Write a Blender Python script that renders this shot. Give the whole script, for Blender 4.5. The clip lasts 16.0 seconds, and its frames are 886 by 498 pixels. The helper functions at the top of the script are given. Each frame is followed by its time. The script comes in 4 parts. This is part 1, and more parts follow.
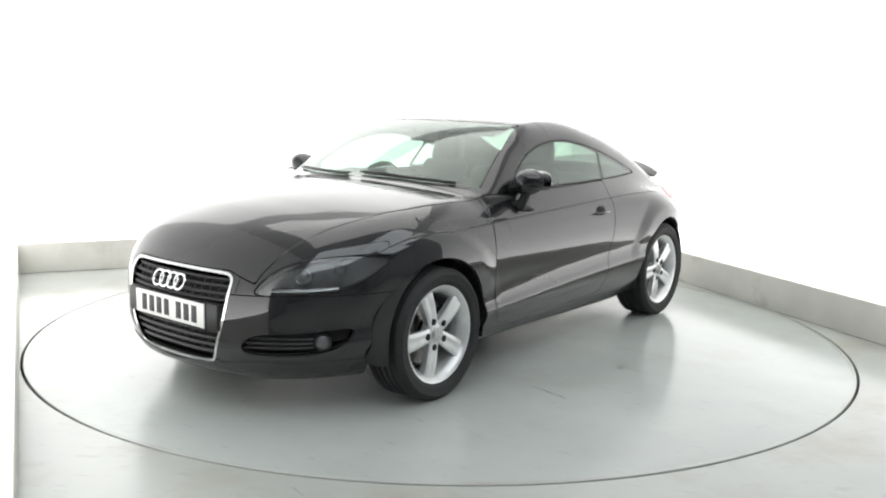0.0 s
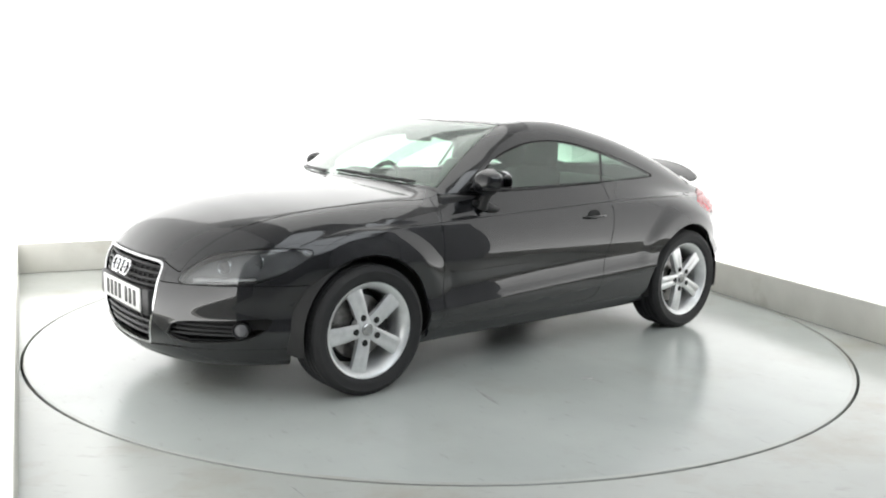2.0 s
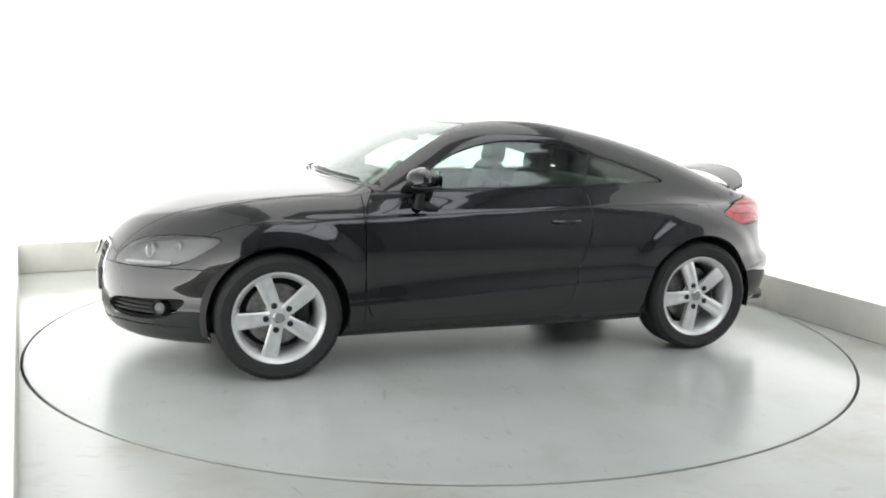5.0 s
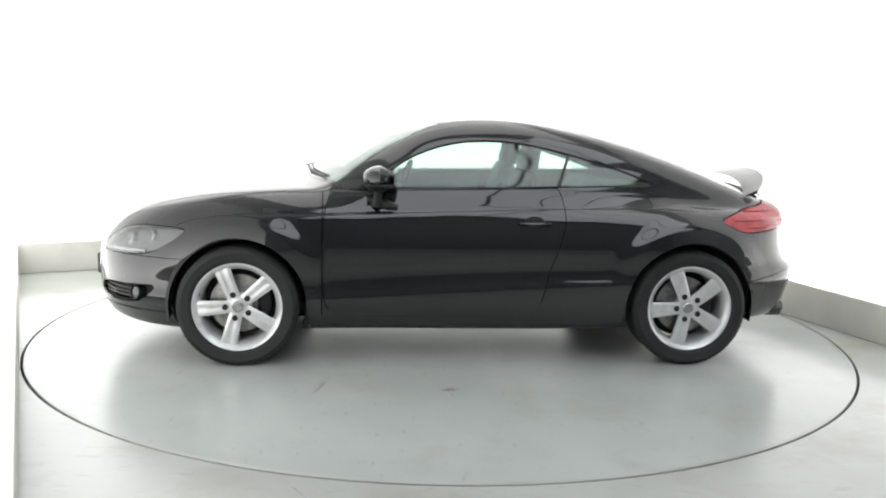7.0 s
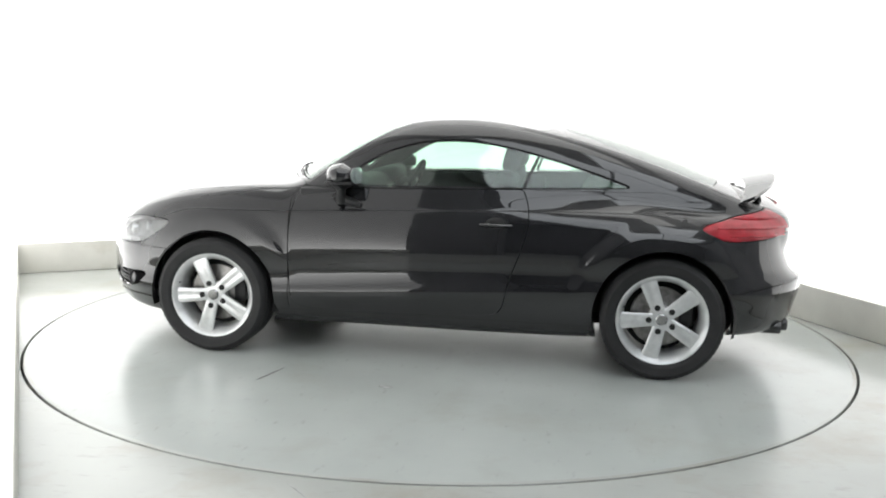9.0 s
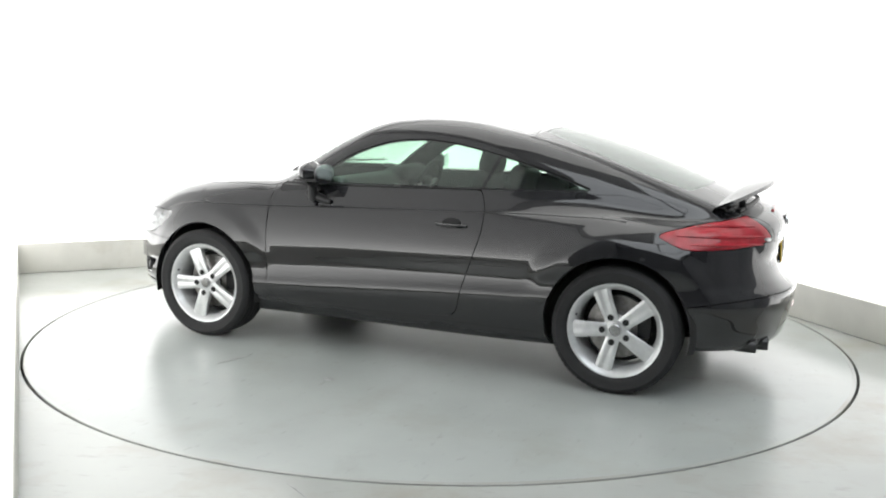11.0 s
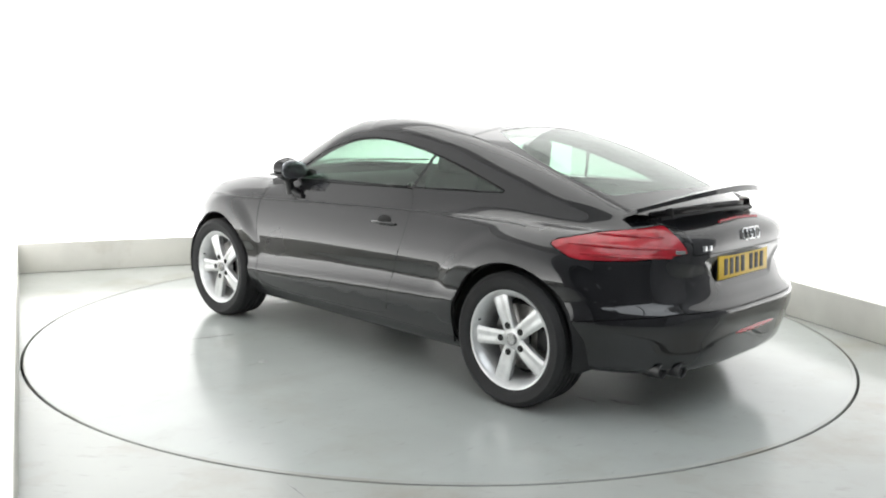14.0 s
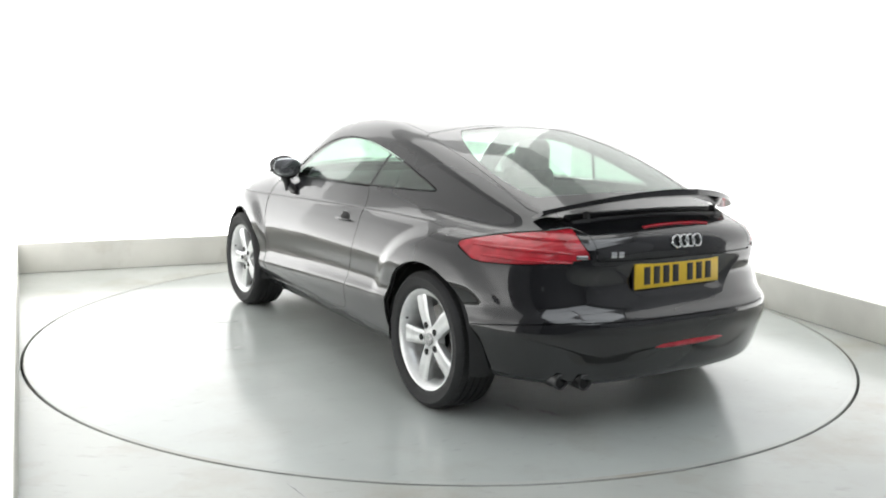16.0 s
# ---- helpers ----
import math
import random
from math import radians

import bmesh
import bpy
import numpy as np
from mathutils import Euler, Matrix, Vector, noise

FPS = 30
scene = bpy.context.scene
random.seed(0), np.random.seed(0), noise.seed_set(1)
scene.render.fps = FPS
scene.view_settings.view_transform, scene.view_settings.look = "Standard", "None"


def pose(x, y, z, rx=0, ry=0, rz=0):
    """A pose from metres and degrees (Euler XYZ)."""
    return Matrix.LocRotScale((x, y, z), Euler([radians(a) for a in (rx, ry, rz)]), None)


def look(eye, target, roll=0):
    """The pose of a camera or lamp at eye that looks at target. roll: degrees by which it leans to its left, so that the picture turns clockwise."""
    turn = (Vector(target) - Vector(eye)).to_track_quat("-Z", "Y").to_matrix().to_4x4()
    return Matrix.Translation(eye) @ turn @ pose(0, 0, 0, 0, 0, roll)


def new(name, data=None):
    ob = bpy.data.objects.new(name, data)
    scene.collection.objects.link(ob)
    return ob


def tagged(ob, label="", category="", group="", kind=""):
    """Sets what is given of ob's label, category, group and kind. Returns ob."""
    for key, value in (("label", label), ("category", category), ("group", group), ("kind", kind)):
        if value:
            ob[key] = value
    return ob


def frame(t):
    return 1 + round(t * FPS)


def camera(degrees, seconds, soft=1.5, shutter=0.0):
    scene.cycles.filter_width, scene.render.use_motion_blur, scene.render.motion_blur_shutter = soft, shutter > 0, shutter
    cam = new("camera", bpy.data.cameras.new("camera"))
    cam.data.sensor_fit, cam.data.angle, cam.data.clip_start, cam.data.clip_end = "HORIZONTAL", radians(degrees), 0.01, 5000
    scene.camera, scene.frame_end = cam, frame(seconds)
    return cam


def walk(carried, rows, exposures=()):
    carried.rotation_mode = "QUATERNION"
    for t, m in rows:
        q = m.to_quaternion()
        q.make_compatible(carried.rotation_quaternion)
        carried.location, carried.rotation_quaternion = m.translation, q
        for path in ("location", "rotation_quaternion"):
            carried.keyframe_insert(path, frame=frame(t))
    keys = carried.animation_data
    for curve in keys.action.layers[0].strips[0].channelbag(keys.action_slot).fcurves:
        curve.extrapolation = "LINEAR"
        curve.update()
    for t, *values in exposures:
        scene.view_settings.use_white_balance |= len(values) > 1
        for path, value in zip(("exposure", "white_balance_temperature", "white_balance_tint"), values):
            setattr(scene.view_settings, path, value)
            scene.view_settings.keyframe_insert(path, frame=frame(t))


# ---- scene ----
# ---------- camera: a fixed camera beside a car turntable ----------
cam = camera(53.92, 16.0, soft=2.0)
EYE = Vector((0.0, -5.521, 1.3755))
HEAD = Vector((math.sin(radians(0.011)) * math.cos(radians(9.024)), math.cos(radians(9.024)), -math.sin(radians(9.024))))
CAMERA_POSE = look(EYE, EYE + HEAD, 1.345)
walk(cam, [(0.0, CAMERA_POSE), (16.0, CAMERA_POSE)], exposures=[(0.0, 1.2), (16.0, 1.2)])


def turn(t):
    """The turntable's angle in degrees at t seconds."""
    return 48.22 - 6.8312 * t - 0.0187 * (t - 8.0) ** 2


CAR_ON_TABLE = pose(0.067, -0.0233, 0.0, 0, 0, -175.21)
TABLE_RADIUS = 2.464

# ---------- light: a white studio, glow painted into the walls on three sides -------
world = bpy.data.worlds.new("studio_air")
scene.world = world
world.use_nodes = True
world.node_tree.nodes["Background"].inputs["Color"].default_value = (0.9, 0.95, 1.0, 1)
world.node_tree.nodes["Background"].inputs["Strength"].default_value = 0.15
# Foot and upper levels of the walls' painted glow, tuned for the car's reflections.
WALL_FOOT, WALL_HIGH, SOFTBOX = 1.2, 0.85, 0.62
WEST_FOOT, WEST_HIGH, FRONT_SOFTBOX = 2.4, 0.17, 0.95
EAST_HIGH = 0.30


# ---------- materials ----------
def material(name, color, rough=0.5, metal=0.0, **more):
    m = bpy.data.materials.new(name)
    m.use_nodes = True
    b = m.node_tree.nodes["Principled BSDF"]
    b.inputs["Base Color"].default_value = (*color, 1)
    b.inputs["Roughness"].default_value = rough
    b.inputs["Metallic"].default_value = metal
    for key, value in more.items():
        b.inputs[key.replace("_", " ")].default_value = value
    return m


def worn(m, scale=6.0, amount=0.25, rough_amount=0.15, bump=0.0, bump_scale=200.0, tint=None):
    """Stains at one scale and grain at another, in colour, gloss and relief."""
    nt = m.node_tree
    b = nt.nodes["Principled BSDF"]
    tc = nt.nodes.new("ShaderNodeTexCoord")
    big = nt.nodes.new("ShaderNodeTexNoise")
    big.inputs["Scale"].default_value, big.inputs["Detail"].default_value = scale, 6
    fine = nt.nodes.new("ShaderNodeTexNoise")
    fine.inputs["Scale"].default_value, fine.inputs["Detail"].default_value = bump_scale, 3
    for n in (big, fine):
        nt.links.new(tc.outputs["Object"], n.inputs["Vector"])
    base = Vector(b.inputs["Base Color"].default_value)
    ramp = nt.nodes.new("ShaderNodeValToRGB")
    dark = [c * (1 - amount) for c in base[:3]] if tint is None else tint
    ramp.color_ramp.elements[0].position, ramp.color_ramp.elements[1].position = 0.35, 0.65
    ramp.color_ramp.elements[0].color = (*dark, 1)
    ramp.color_ramp.elements[1].color = base
    nt.links.new(big.outputs["Fac"], ramp.inputs["Fac"])
    nt.links.new(ramp.outputs["Color"], b.inputs["Base Color"])
    r = b.inputs["Roughness"].default_value
    mr = nt.nodes.new("ShaderNodeMapRange")
    mr.inputs["To Min"].default_value, mr.inputs["To Max"].default_value = max(0.02, r - rough_amount), min(1, r + rough_amount)
    nt.links.new(big.outputs["Fac"], mr.inputs["Value"])
    nt.links.new(mr.outputs["Result"], b.inputs["Roughness"])
    if bump:
        bp = nt.nodes.new("ShaderNodeBump")
        bp.inputs["Strength"].default_value, bp.inputs["Distance"].default_value = bump, 0.002
        nt.links.new(fine.outputs["Fac"], bp.inputs["Height"])
        nt.links.new(bp.outputs["Normal"], b.inputs["Normal"])
    return m


def dirty(m, color, scale, lo, hi, strength, stretch=(1, 1, 1)):
    """Patches of dirt of another colour over a surface."""
    nt = m.node_tree
    b = nt.nodes["Principled BSDF"]
    was = b.inputs["Base Color"].links[0].from_socket
    tc, mp = nt.nodes.new("ShaderNodeTexCoord"), nt.nodes.new("ShaderNodeMapping")
    mp.inputs["Scale"].default_value = stretch
    n, r, mix = nt.nodes.new("ShaderNodeTexNoise"), nt.nodes.new("ShaderNodeMapRange"), nt.nodes.new("ShaderNodeMix")
    n.inputs["Scale"].default_value, n.inputs["Detail"].default_value, n.inputs["Roughness"].default_value = scale, 8, 0.62
    r.inputs["From Min"].default_value, r.inputs["From Max"].default_value, r.inputs["To Max"].default_value = lo, hi, strength
    mix.data_type = "RGBA"
    mix.inputs[7].default_value = (*color, 1)
    for x, y in ((tc.outputs["Object"], mp.inputs["Vector"]), (mp.outputs[0], n.inputs["Vector"]), (n.outputs["Fac"], r.inputs["Value"]), (r.outputs["Result"], mix.inputs[0]), (was, mix.inputs[6]), (mix.outputs[2], b.inputs["Base Color"])):
        nt.links.new(x, y)
    return m


def glass(name, color, rough=0.0):
    """Thin tinted glass: clear straight through, with a mirror's sheen at grazing angles."""
    m = bpy.data.materials.new(name)
    m.use_nodes = True
    nt = m.node_tree
    nt.nodes.remove(nt.nodes["Principled BSDF"])
    out = nt.nodes["Material Output"]
    clear, gloss = nt.nodes.new("ShaderNodeBsdfTransparent"), nt.nodes.new("ShaderNodeBsdfGlossy")
    clear.inputs["Color"].default_value = (*color, 1)
    gloss.inputs["Roughness"].default_value = rough
    lw, mix = nt.nodes.new("ShaderNodeLayerWeight"), nt.nodes.new("ShaderNodeMixShader")
    power, scale = nt.nodes.new("ShaderNodeMath"), nt.nodes.new("ShaderNodeMath")
    lw.inputs["Blend"].default_value = 0.5
    power.operation, scale.operation = "POWER", "MULTIPLY_ADD"
    power.inputs[1].default_value, scale.inputs[1].default_value, scale.inputs[2].default_value = 3.4, 0.8, 0.07
    for a, b in ((lw.outputs["Facing"], power.inputs[0]), (power.outputs[0], scale.inputs[0]), (scale.outputs[0], mix.inputs[0]),
                 (clear.outputs[0], mix.inputs[1]), (gloss.outputs[0], mix.inputs[2]), (mix.outputs[0], out.inputs["Surface"])):
        nt.links.new(a, b)
    return m


def painted_glow(name, color, foot, high, reach):
    """White fabric with its light painted into the emission: brightest at its foot, dimmer with height."""
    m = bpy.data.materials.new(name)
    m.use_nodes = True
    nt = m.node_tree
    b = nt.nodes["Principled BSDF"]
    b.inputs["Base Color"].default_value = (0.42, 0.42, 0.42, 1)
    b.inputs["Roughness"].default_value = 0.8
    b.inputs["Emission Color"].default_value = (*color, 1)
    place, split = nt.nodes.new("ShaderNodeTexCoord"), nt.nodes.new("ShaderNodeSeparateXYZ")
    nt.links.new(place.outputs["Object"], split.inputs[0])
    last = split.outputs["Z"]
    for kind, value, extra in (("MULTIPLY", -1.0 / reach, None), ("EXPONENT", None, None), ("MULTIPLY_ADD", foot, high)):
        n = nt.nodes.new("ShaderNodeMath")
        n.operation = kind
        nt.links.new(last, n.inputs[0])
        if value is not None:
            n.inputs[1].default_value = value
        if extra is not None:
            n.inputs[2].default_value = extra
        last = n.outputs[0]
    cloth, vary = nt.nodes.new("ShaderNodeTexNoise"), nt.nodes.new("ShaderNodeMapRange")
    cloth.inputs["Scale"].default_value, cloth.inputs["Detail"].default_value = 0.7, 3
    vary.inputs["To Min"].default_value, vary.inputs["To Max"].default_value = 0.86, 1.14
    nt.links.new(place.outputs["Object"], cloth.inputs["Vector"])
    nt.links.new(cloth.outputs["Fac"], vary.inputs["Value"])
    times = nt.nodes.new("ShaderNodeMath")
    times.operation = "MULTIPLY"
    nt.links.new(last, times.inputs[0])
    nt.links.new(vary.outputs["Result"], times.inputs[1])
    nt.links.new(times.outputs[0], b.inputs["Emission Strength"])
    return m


def glow(name, color, strength):
    m = bpy.data.materials.new(name)
    m.use_nodes = True
    b = m.node_tree.nodes["Principled BSDF"]
    b.inputs["Base Color"].default_value = (0.8, 0.8, 0.8, 1)
    b.inputs["Emission Color"].default_value = (*color, 1)
    b.inputs["Emission Strength"].default_value = strength
    return m


PAINT = worn(material("black_paint", (0.0085, 0.0088, 0.0105), 0.3, 0.0, Coat_Weight=1.0, Coat_Roughness=0.025, Coat_IOR=1.65, Specular_IOR_Level=0.12), 3.0, 0.3, 0.06)
TRIM = worn(material("black_plastic", (0.012, 0.012, 0.013), 0.45), 12, 0.3, 0.1, 0.15, 500)
CAVITY = worn(material("dark_underside", (0.022, 0.022, 0.022), 0.8), 9, 0.4, 0.1)
RUBBER = worn(material("tyre_rubber", (0.022, 0.022, 0.023), 0.75), 14, 0.35, 0.1, 0.3, 260)
ALLOY = worn(material("silver_alloy", (0.76, 0.77, 0.77), 0.32, 0.5, Coat_Weight=0.4), 20, 0.15, 0.08)
STEEL = worn(material("worn_steel", (0.32, 0.31, 0.3), 0.35, 1.0), 30, 0.4, 0.12)
PIPE = worn(material("sooty_steel", (0.10, 0.10, 0.10), 0.35, 1.0), 30, 0.4, 0.12)
CHROME = worn(material("chrome", (0.75, 0.76, 0.77), 0.1, 1.0), 25, 0.1, 0.05)
RED_LENS = worn(material("red_lens", (0.55, 0.026, 0.042), 0.2, 0.0, Coat_Weight=0.35, Transmission_Weight=0.15), 15, 0.35, 0.06)
LAMP_BACK = worn(material("lamp_reflector", (0.5, 0.5, 0.5), 0.22, 0.9), 12, 0.3, 0.1)
LAMP_DARK = worn(material("lamp_housing", (0.15, 0.15, 0.155), 0.35, 0.25), 12, 0.3, 0.1)
AMBER = worn(material("amber_lens", (0.7, 0.3, 0.12), 0.2), 15, 0.2, 0.05)
WINDOW = glass("green_tinted_glass", (0.77, 0.87, 0.81))
LENS = glass("clear_lens", (0.93, 0.94, 0.94))
LEATHER = worn(material("dark_leather", (0.014, 0.014, 0.015), 0.65), 10, 0.3, 0.1, 0.3, 300)
CABIN = worn(material("cabin_plastic", (0.02, 0.02, 0.021), 0.6), 8, 0.3, 0.1, 0.2, 400)
HEADLINER = worn(material("grey_headliner", (0.12, 0.12, 0.125), 0.9), 20, 0.2, 0.05)
PLATE_WHITE = worn(material("white_plate", (0.75, 0.75, 0.73), 0.4), 12, 0.12, 0.1)
PLATE_YELLOW = worn(material("yellow_plate", (0.75, 0.5, 0.03), 0.4), 12, 0.12, 0.1)
PLATE_INK = worn(material("plate_ink", (0.02, 0.02, 0.02), 0.5), 12, 0.2, 0.1)
WALL_WHITE = worn(material("white_wall_paint", (0.86, 0.87, 0.87), 0.7), 0.8, 0.03, 0.1, 0.1, 90)
KERB_PAINT = worn(material("cream_kerb_paint", (0.67, 0.66, 0.61), 0.6), 2.5, 0.12, 0.15, 0.2, 120)
FLOOR_PAINT = worn(material("grey_floor_resin", (0.43, 0.445, 0.42), 0.22), 0.9, 0.14, 0.1, 0.05, 160)
TABLE_PAINT = worn(material("turntable_resin", (0.43, 0.455, 0.435), 0.2), 1.1, 0.12, 0.1, 0.05, 160)
CEILING_GREY = worn(material("grey_ceiling_paint", (0.62, 0.62, 0.62), 0.8), 0.8, 0.08, 0.1)
STAIN = worn(material("floor_dirt", (0.30, 0.285, 0.255), 0.45), 14, 0.35, 0.2, 0.2, 220)
SCUFF = worn(material("dark_scuff", (0.28, 0.285, 0.275), 0.4), 20, 0.5, 0.2)
dirty(FLOOR_PAINT, (0.30, 0.26, 0.20), 1.3, 0.52, 0.72, 0.55)
dirty(FLOOR_PAINT, (0.25, 0.25, 0.23), 7.0, 0.58, 0.75, 0.4, (1, 3, 1))
dirty(TABLE_PAINT, (0.33, 0.33, 0.29), 1.6, 0.54, 0.74, 0.5)
dirty(TABLE_PAINT, (0.24, 0.24, 0.23), 9.0, 0.60, 0.76, 0.45, (3, 1, 1))
dirty(KERB_PAINT, (0.36, 0.33, 0.26), 3.0, 0.55, 0.75, 0.5)
DARK_WALL = worn(material("dark_rear_wall", (0.19, 0.19, 0.195), 0.8), 1.0, 0.2, 0.1)
SIDE_WALL = worn(material("grey_side_wall", (0.45, 0.45, 0.46), 0.8), 1.0, 0.15, 0.1)
TUBE = glow("softbox_diffuser", (1.0, 1.0, 0.98), SOFTBOX)
# Each wall's light gradient sits in its emission; no lamps stand there.
LIGHT_WALL = painted_glow("painted_glow_wall_fabric", (1.0, 1.0, 0.985), WALL_FOOT, WALL_HIGH, 0.6)
WEST_WALL = painted_glow("painted_glow_side_fabric", (1.0, 1.0, 0.985), WEST_FOOT, WEST_HIGH, 0.5)
EAST_WALL = painted_glow("painted_glow_east_fabric", (1.0, 1.0, 0.985), WALL_FOOT, EAST_HIGH, 0.6)
PANEL_LIGHT = glow("front_softbox_diffuser", (0.90, 0.95, 1.0), FRONT_SOFTBOX)
BOARD = worn(material("pale_board", (0.62, 0.63, 0.64), 0.5), 5, 0.15, 0.1)


# ---------- mesh helpers ----------
def mesh_object(name, verts, faces, mat, parent=None, label="", normals=None, smooth=True):
    me = bpy.data.meshes.new(name)
    me.from_pydata([tuple(v) for v in verts], [], [tuple(int(i) for i in f) for f in faces])
    me.materials.append(mat)
    me.update()
    if smooth:
        me.polygons.foreach_set("use_smooth", [True] * len(me.polygons))
    if normals is not None:
        me.normals_split_custom_set_from_vertices([tuple(n) for n in normals])
    ob = new(name, me)
    ob.parent = parent
    if label:
        tagged(ob, label)
    return ob


def part(name, bm, mat, parent, label="", at=None, smooth=True):
    """Links a bmesh as one mesh object under a thing or a part."""
    me = bpy.data.meshes.new(name)
    bm.to_mesh(me)
    bm.free()
    me.materials.append(mat)
    if smooth:
        me.polygons.foreach_set("use_smooth", [True] * len(me.polygons))
        me.set_sharp_from_angle(angle=radians(35))
    ob = new(name, me)
    ob.parent = parent
    if at is not None:
        ob.matrix_basis = at
    if label:
        tagged(ob, label)
    return ob


def box(size, bevel=0.01, at=None, segments=2, taper=1.0):
    bm = bmesh.new()
    bmesh.ops.create_cube(bm, size=1)
    for v in bm.verts:
        k = taper if v.co.z > 0 else 1.0
        v.co = Vector((v.co.x * size[0] * k, v.co.y * size[1] * k, v.co.z * size[2]))
    if bevel:
        bmesh.ops.bevel(bm, geom=bm.edges[:], offset=bevel, segments=segments, affect="EDGES", profile=0.5)
    if at is not None:
        bm.transform(at)
    return bm


def tube(points, radius, sides=10, closed=False):
    """A round bar along a line of points."""
    bm = bmesh.new()
    pts = [Vector(p) for p in points]
    n, rings = len(pts), []
    for i, p in enumerate(pts):
        a, b = pts[(i - 1) % n if closed else max(i - 1, 0)], pts[(i + 1) % n if closed else min(i + 1, n - 1)]
        d = (b - a).normalized()
        s = d.cross(Vector((0, 0, 1)))
        s = s.normalized() if s.length > 1e-3 else Vector((1, 0, 0))
        u = s.cross(d)
        r = radius(i / max(n - 1, 1)) if callable(radius) else radius
        rings.append([bm.verts.new(p + (s * math.cos(k * 2 * math.pi / sides) + u * math.sin(k * 2 * math.pi / sides)) * r) for k in range(sides)])
    for i in range(n if closed else n - 1):
        for k in range(sides):
            bm.faces.new((rings[i][k], rings[i][(k + 1) % sides], rings[(i + 1) % n][(k + 1) % sides], rings[(i + 1) % n][k]))
    if not closed:
        bm.faces.new(rings[0][::-1])
        bm.faces.new(rings[-1])
    bmesh.ops.recalc_face_normals(bm, faces=bm.faces)
    return bm


def lathe(profile, steps=64, closed=False):
    """Turns a profile of (radius, y) about the y axis."""
    bm = bmesh.new()
    rings = []
    for k in range(steps):
        a = 2 * math.pi * k / steps
        rings.append([bm.verts.new((r * math.cos(a), y, r * math.sin(a))) for r, y in profile])
    n = len(profile)
    for k in range(steps):
        for i in range(n if closed else n - 1):
            j = (i + 1) % n
            bm.faces.new((rings[k][i], rings[k][j], rings[(k + 1) % steps][j], rings[(k + 1) % steps][i]))
    bmesh.ops.remove_doubles(bm, verts=bm.verts, dist=1e-5)
    bmesh.ops.recalc_face_normals(bm, faces=bm.faces)
    return bm


def prism(outline, depth, bevel=0.0):
    """A slab from an outline of (x, z), from y = 0 to y = depth."""
    bm = bmesh.new()
    f = bm.faces.new([bm.verts.new((x, 0, z)) for x, z in outline])
    e = bmesh.ops.extrude_face_region(bm, geom=[f])
    bmesh.ops.translate(bm, verts=[g for g in e["geom"] if isinstance(g, bmesh.types.BMVert)], vec=(0, depth, 0))
    bmesh.ops.recalc_face_normals(bm, faces=bm.faces)
    if bevel:
        bmesh.ops.bevel(bm, geom=bm.edges[:], offset=bevel, segments=2, affect="EDGES", profile=0.5)
    return bm


# ---------- the room ----------
CORNER, LEFT_END = Vector((1.33, 3.69)), Vector((-3.45, 1.37))
LEFT_NEAR, RIGHT_NEAR = Vector((-0.61, -4.5)), Vector((3.23, -1.47))
# From here the west wall is unseen and dark, to darken the flank's reflection.
LEFT_MID = Vector((-1.1212, -3.4434))
ROOM_HEIGHT = 4.2
OUTLINE = [CORNER, LEFT_END, LEFT_MID, LEFT_NEAR, Vector((-2.6, -5.2)), Vector((-2.6, -8.0)), Vector((4.6, -8.0)), Vector((4.6, -3.0)), RIGHT_NEAR]


def wall(name, a, b, mat, label, height=ROOM_HEIGHT, thick=0.12, out=0.0, z=0.0, bevel=0.0):
    """An upright slab on the line from a to b; its room side lies to the left of that way, moved in by out."""
    d = (b - a).normalized()
    n = Vector((-d.y, d.x))
    bm = bmesh.new()
    lo = [a + n * out, b + n * out, b - n * thick, a - n * thick]
    vs = [bm.verts.new((p.x, p.y, zz)) for zz in (z, z + height) for p in lo]
    for q in ((0, 1, 5, 4), (1, 2, 6, 5), (2, 3, 7, 6), (3, 0, 4, 7), (4, 5, 6, 7), (3, 2, 1, 0)):
        bm.faces.new([vs[i] for i in q])
    bmesh.ops.recalc_face_normals(bm, faces=bm.faces)
    if bevel:
        bmesh.ops.bevel(bm, geom=bm.edges[:], offset=bevel, segments=3, affect="EDGES", profile=0.5)
    return tagged(part(name, bm, mat, None, smooth=bool(bevel)), label, "wall", kind="structure")


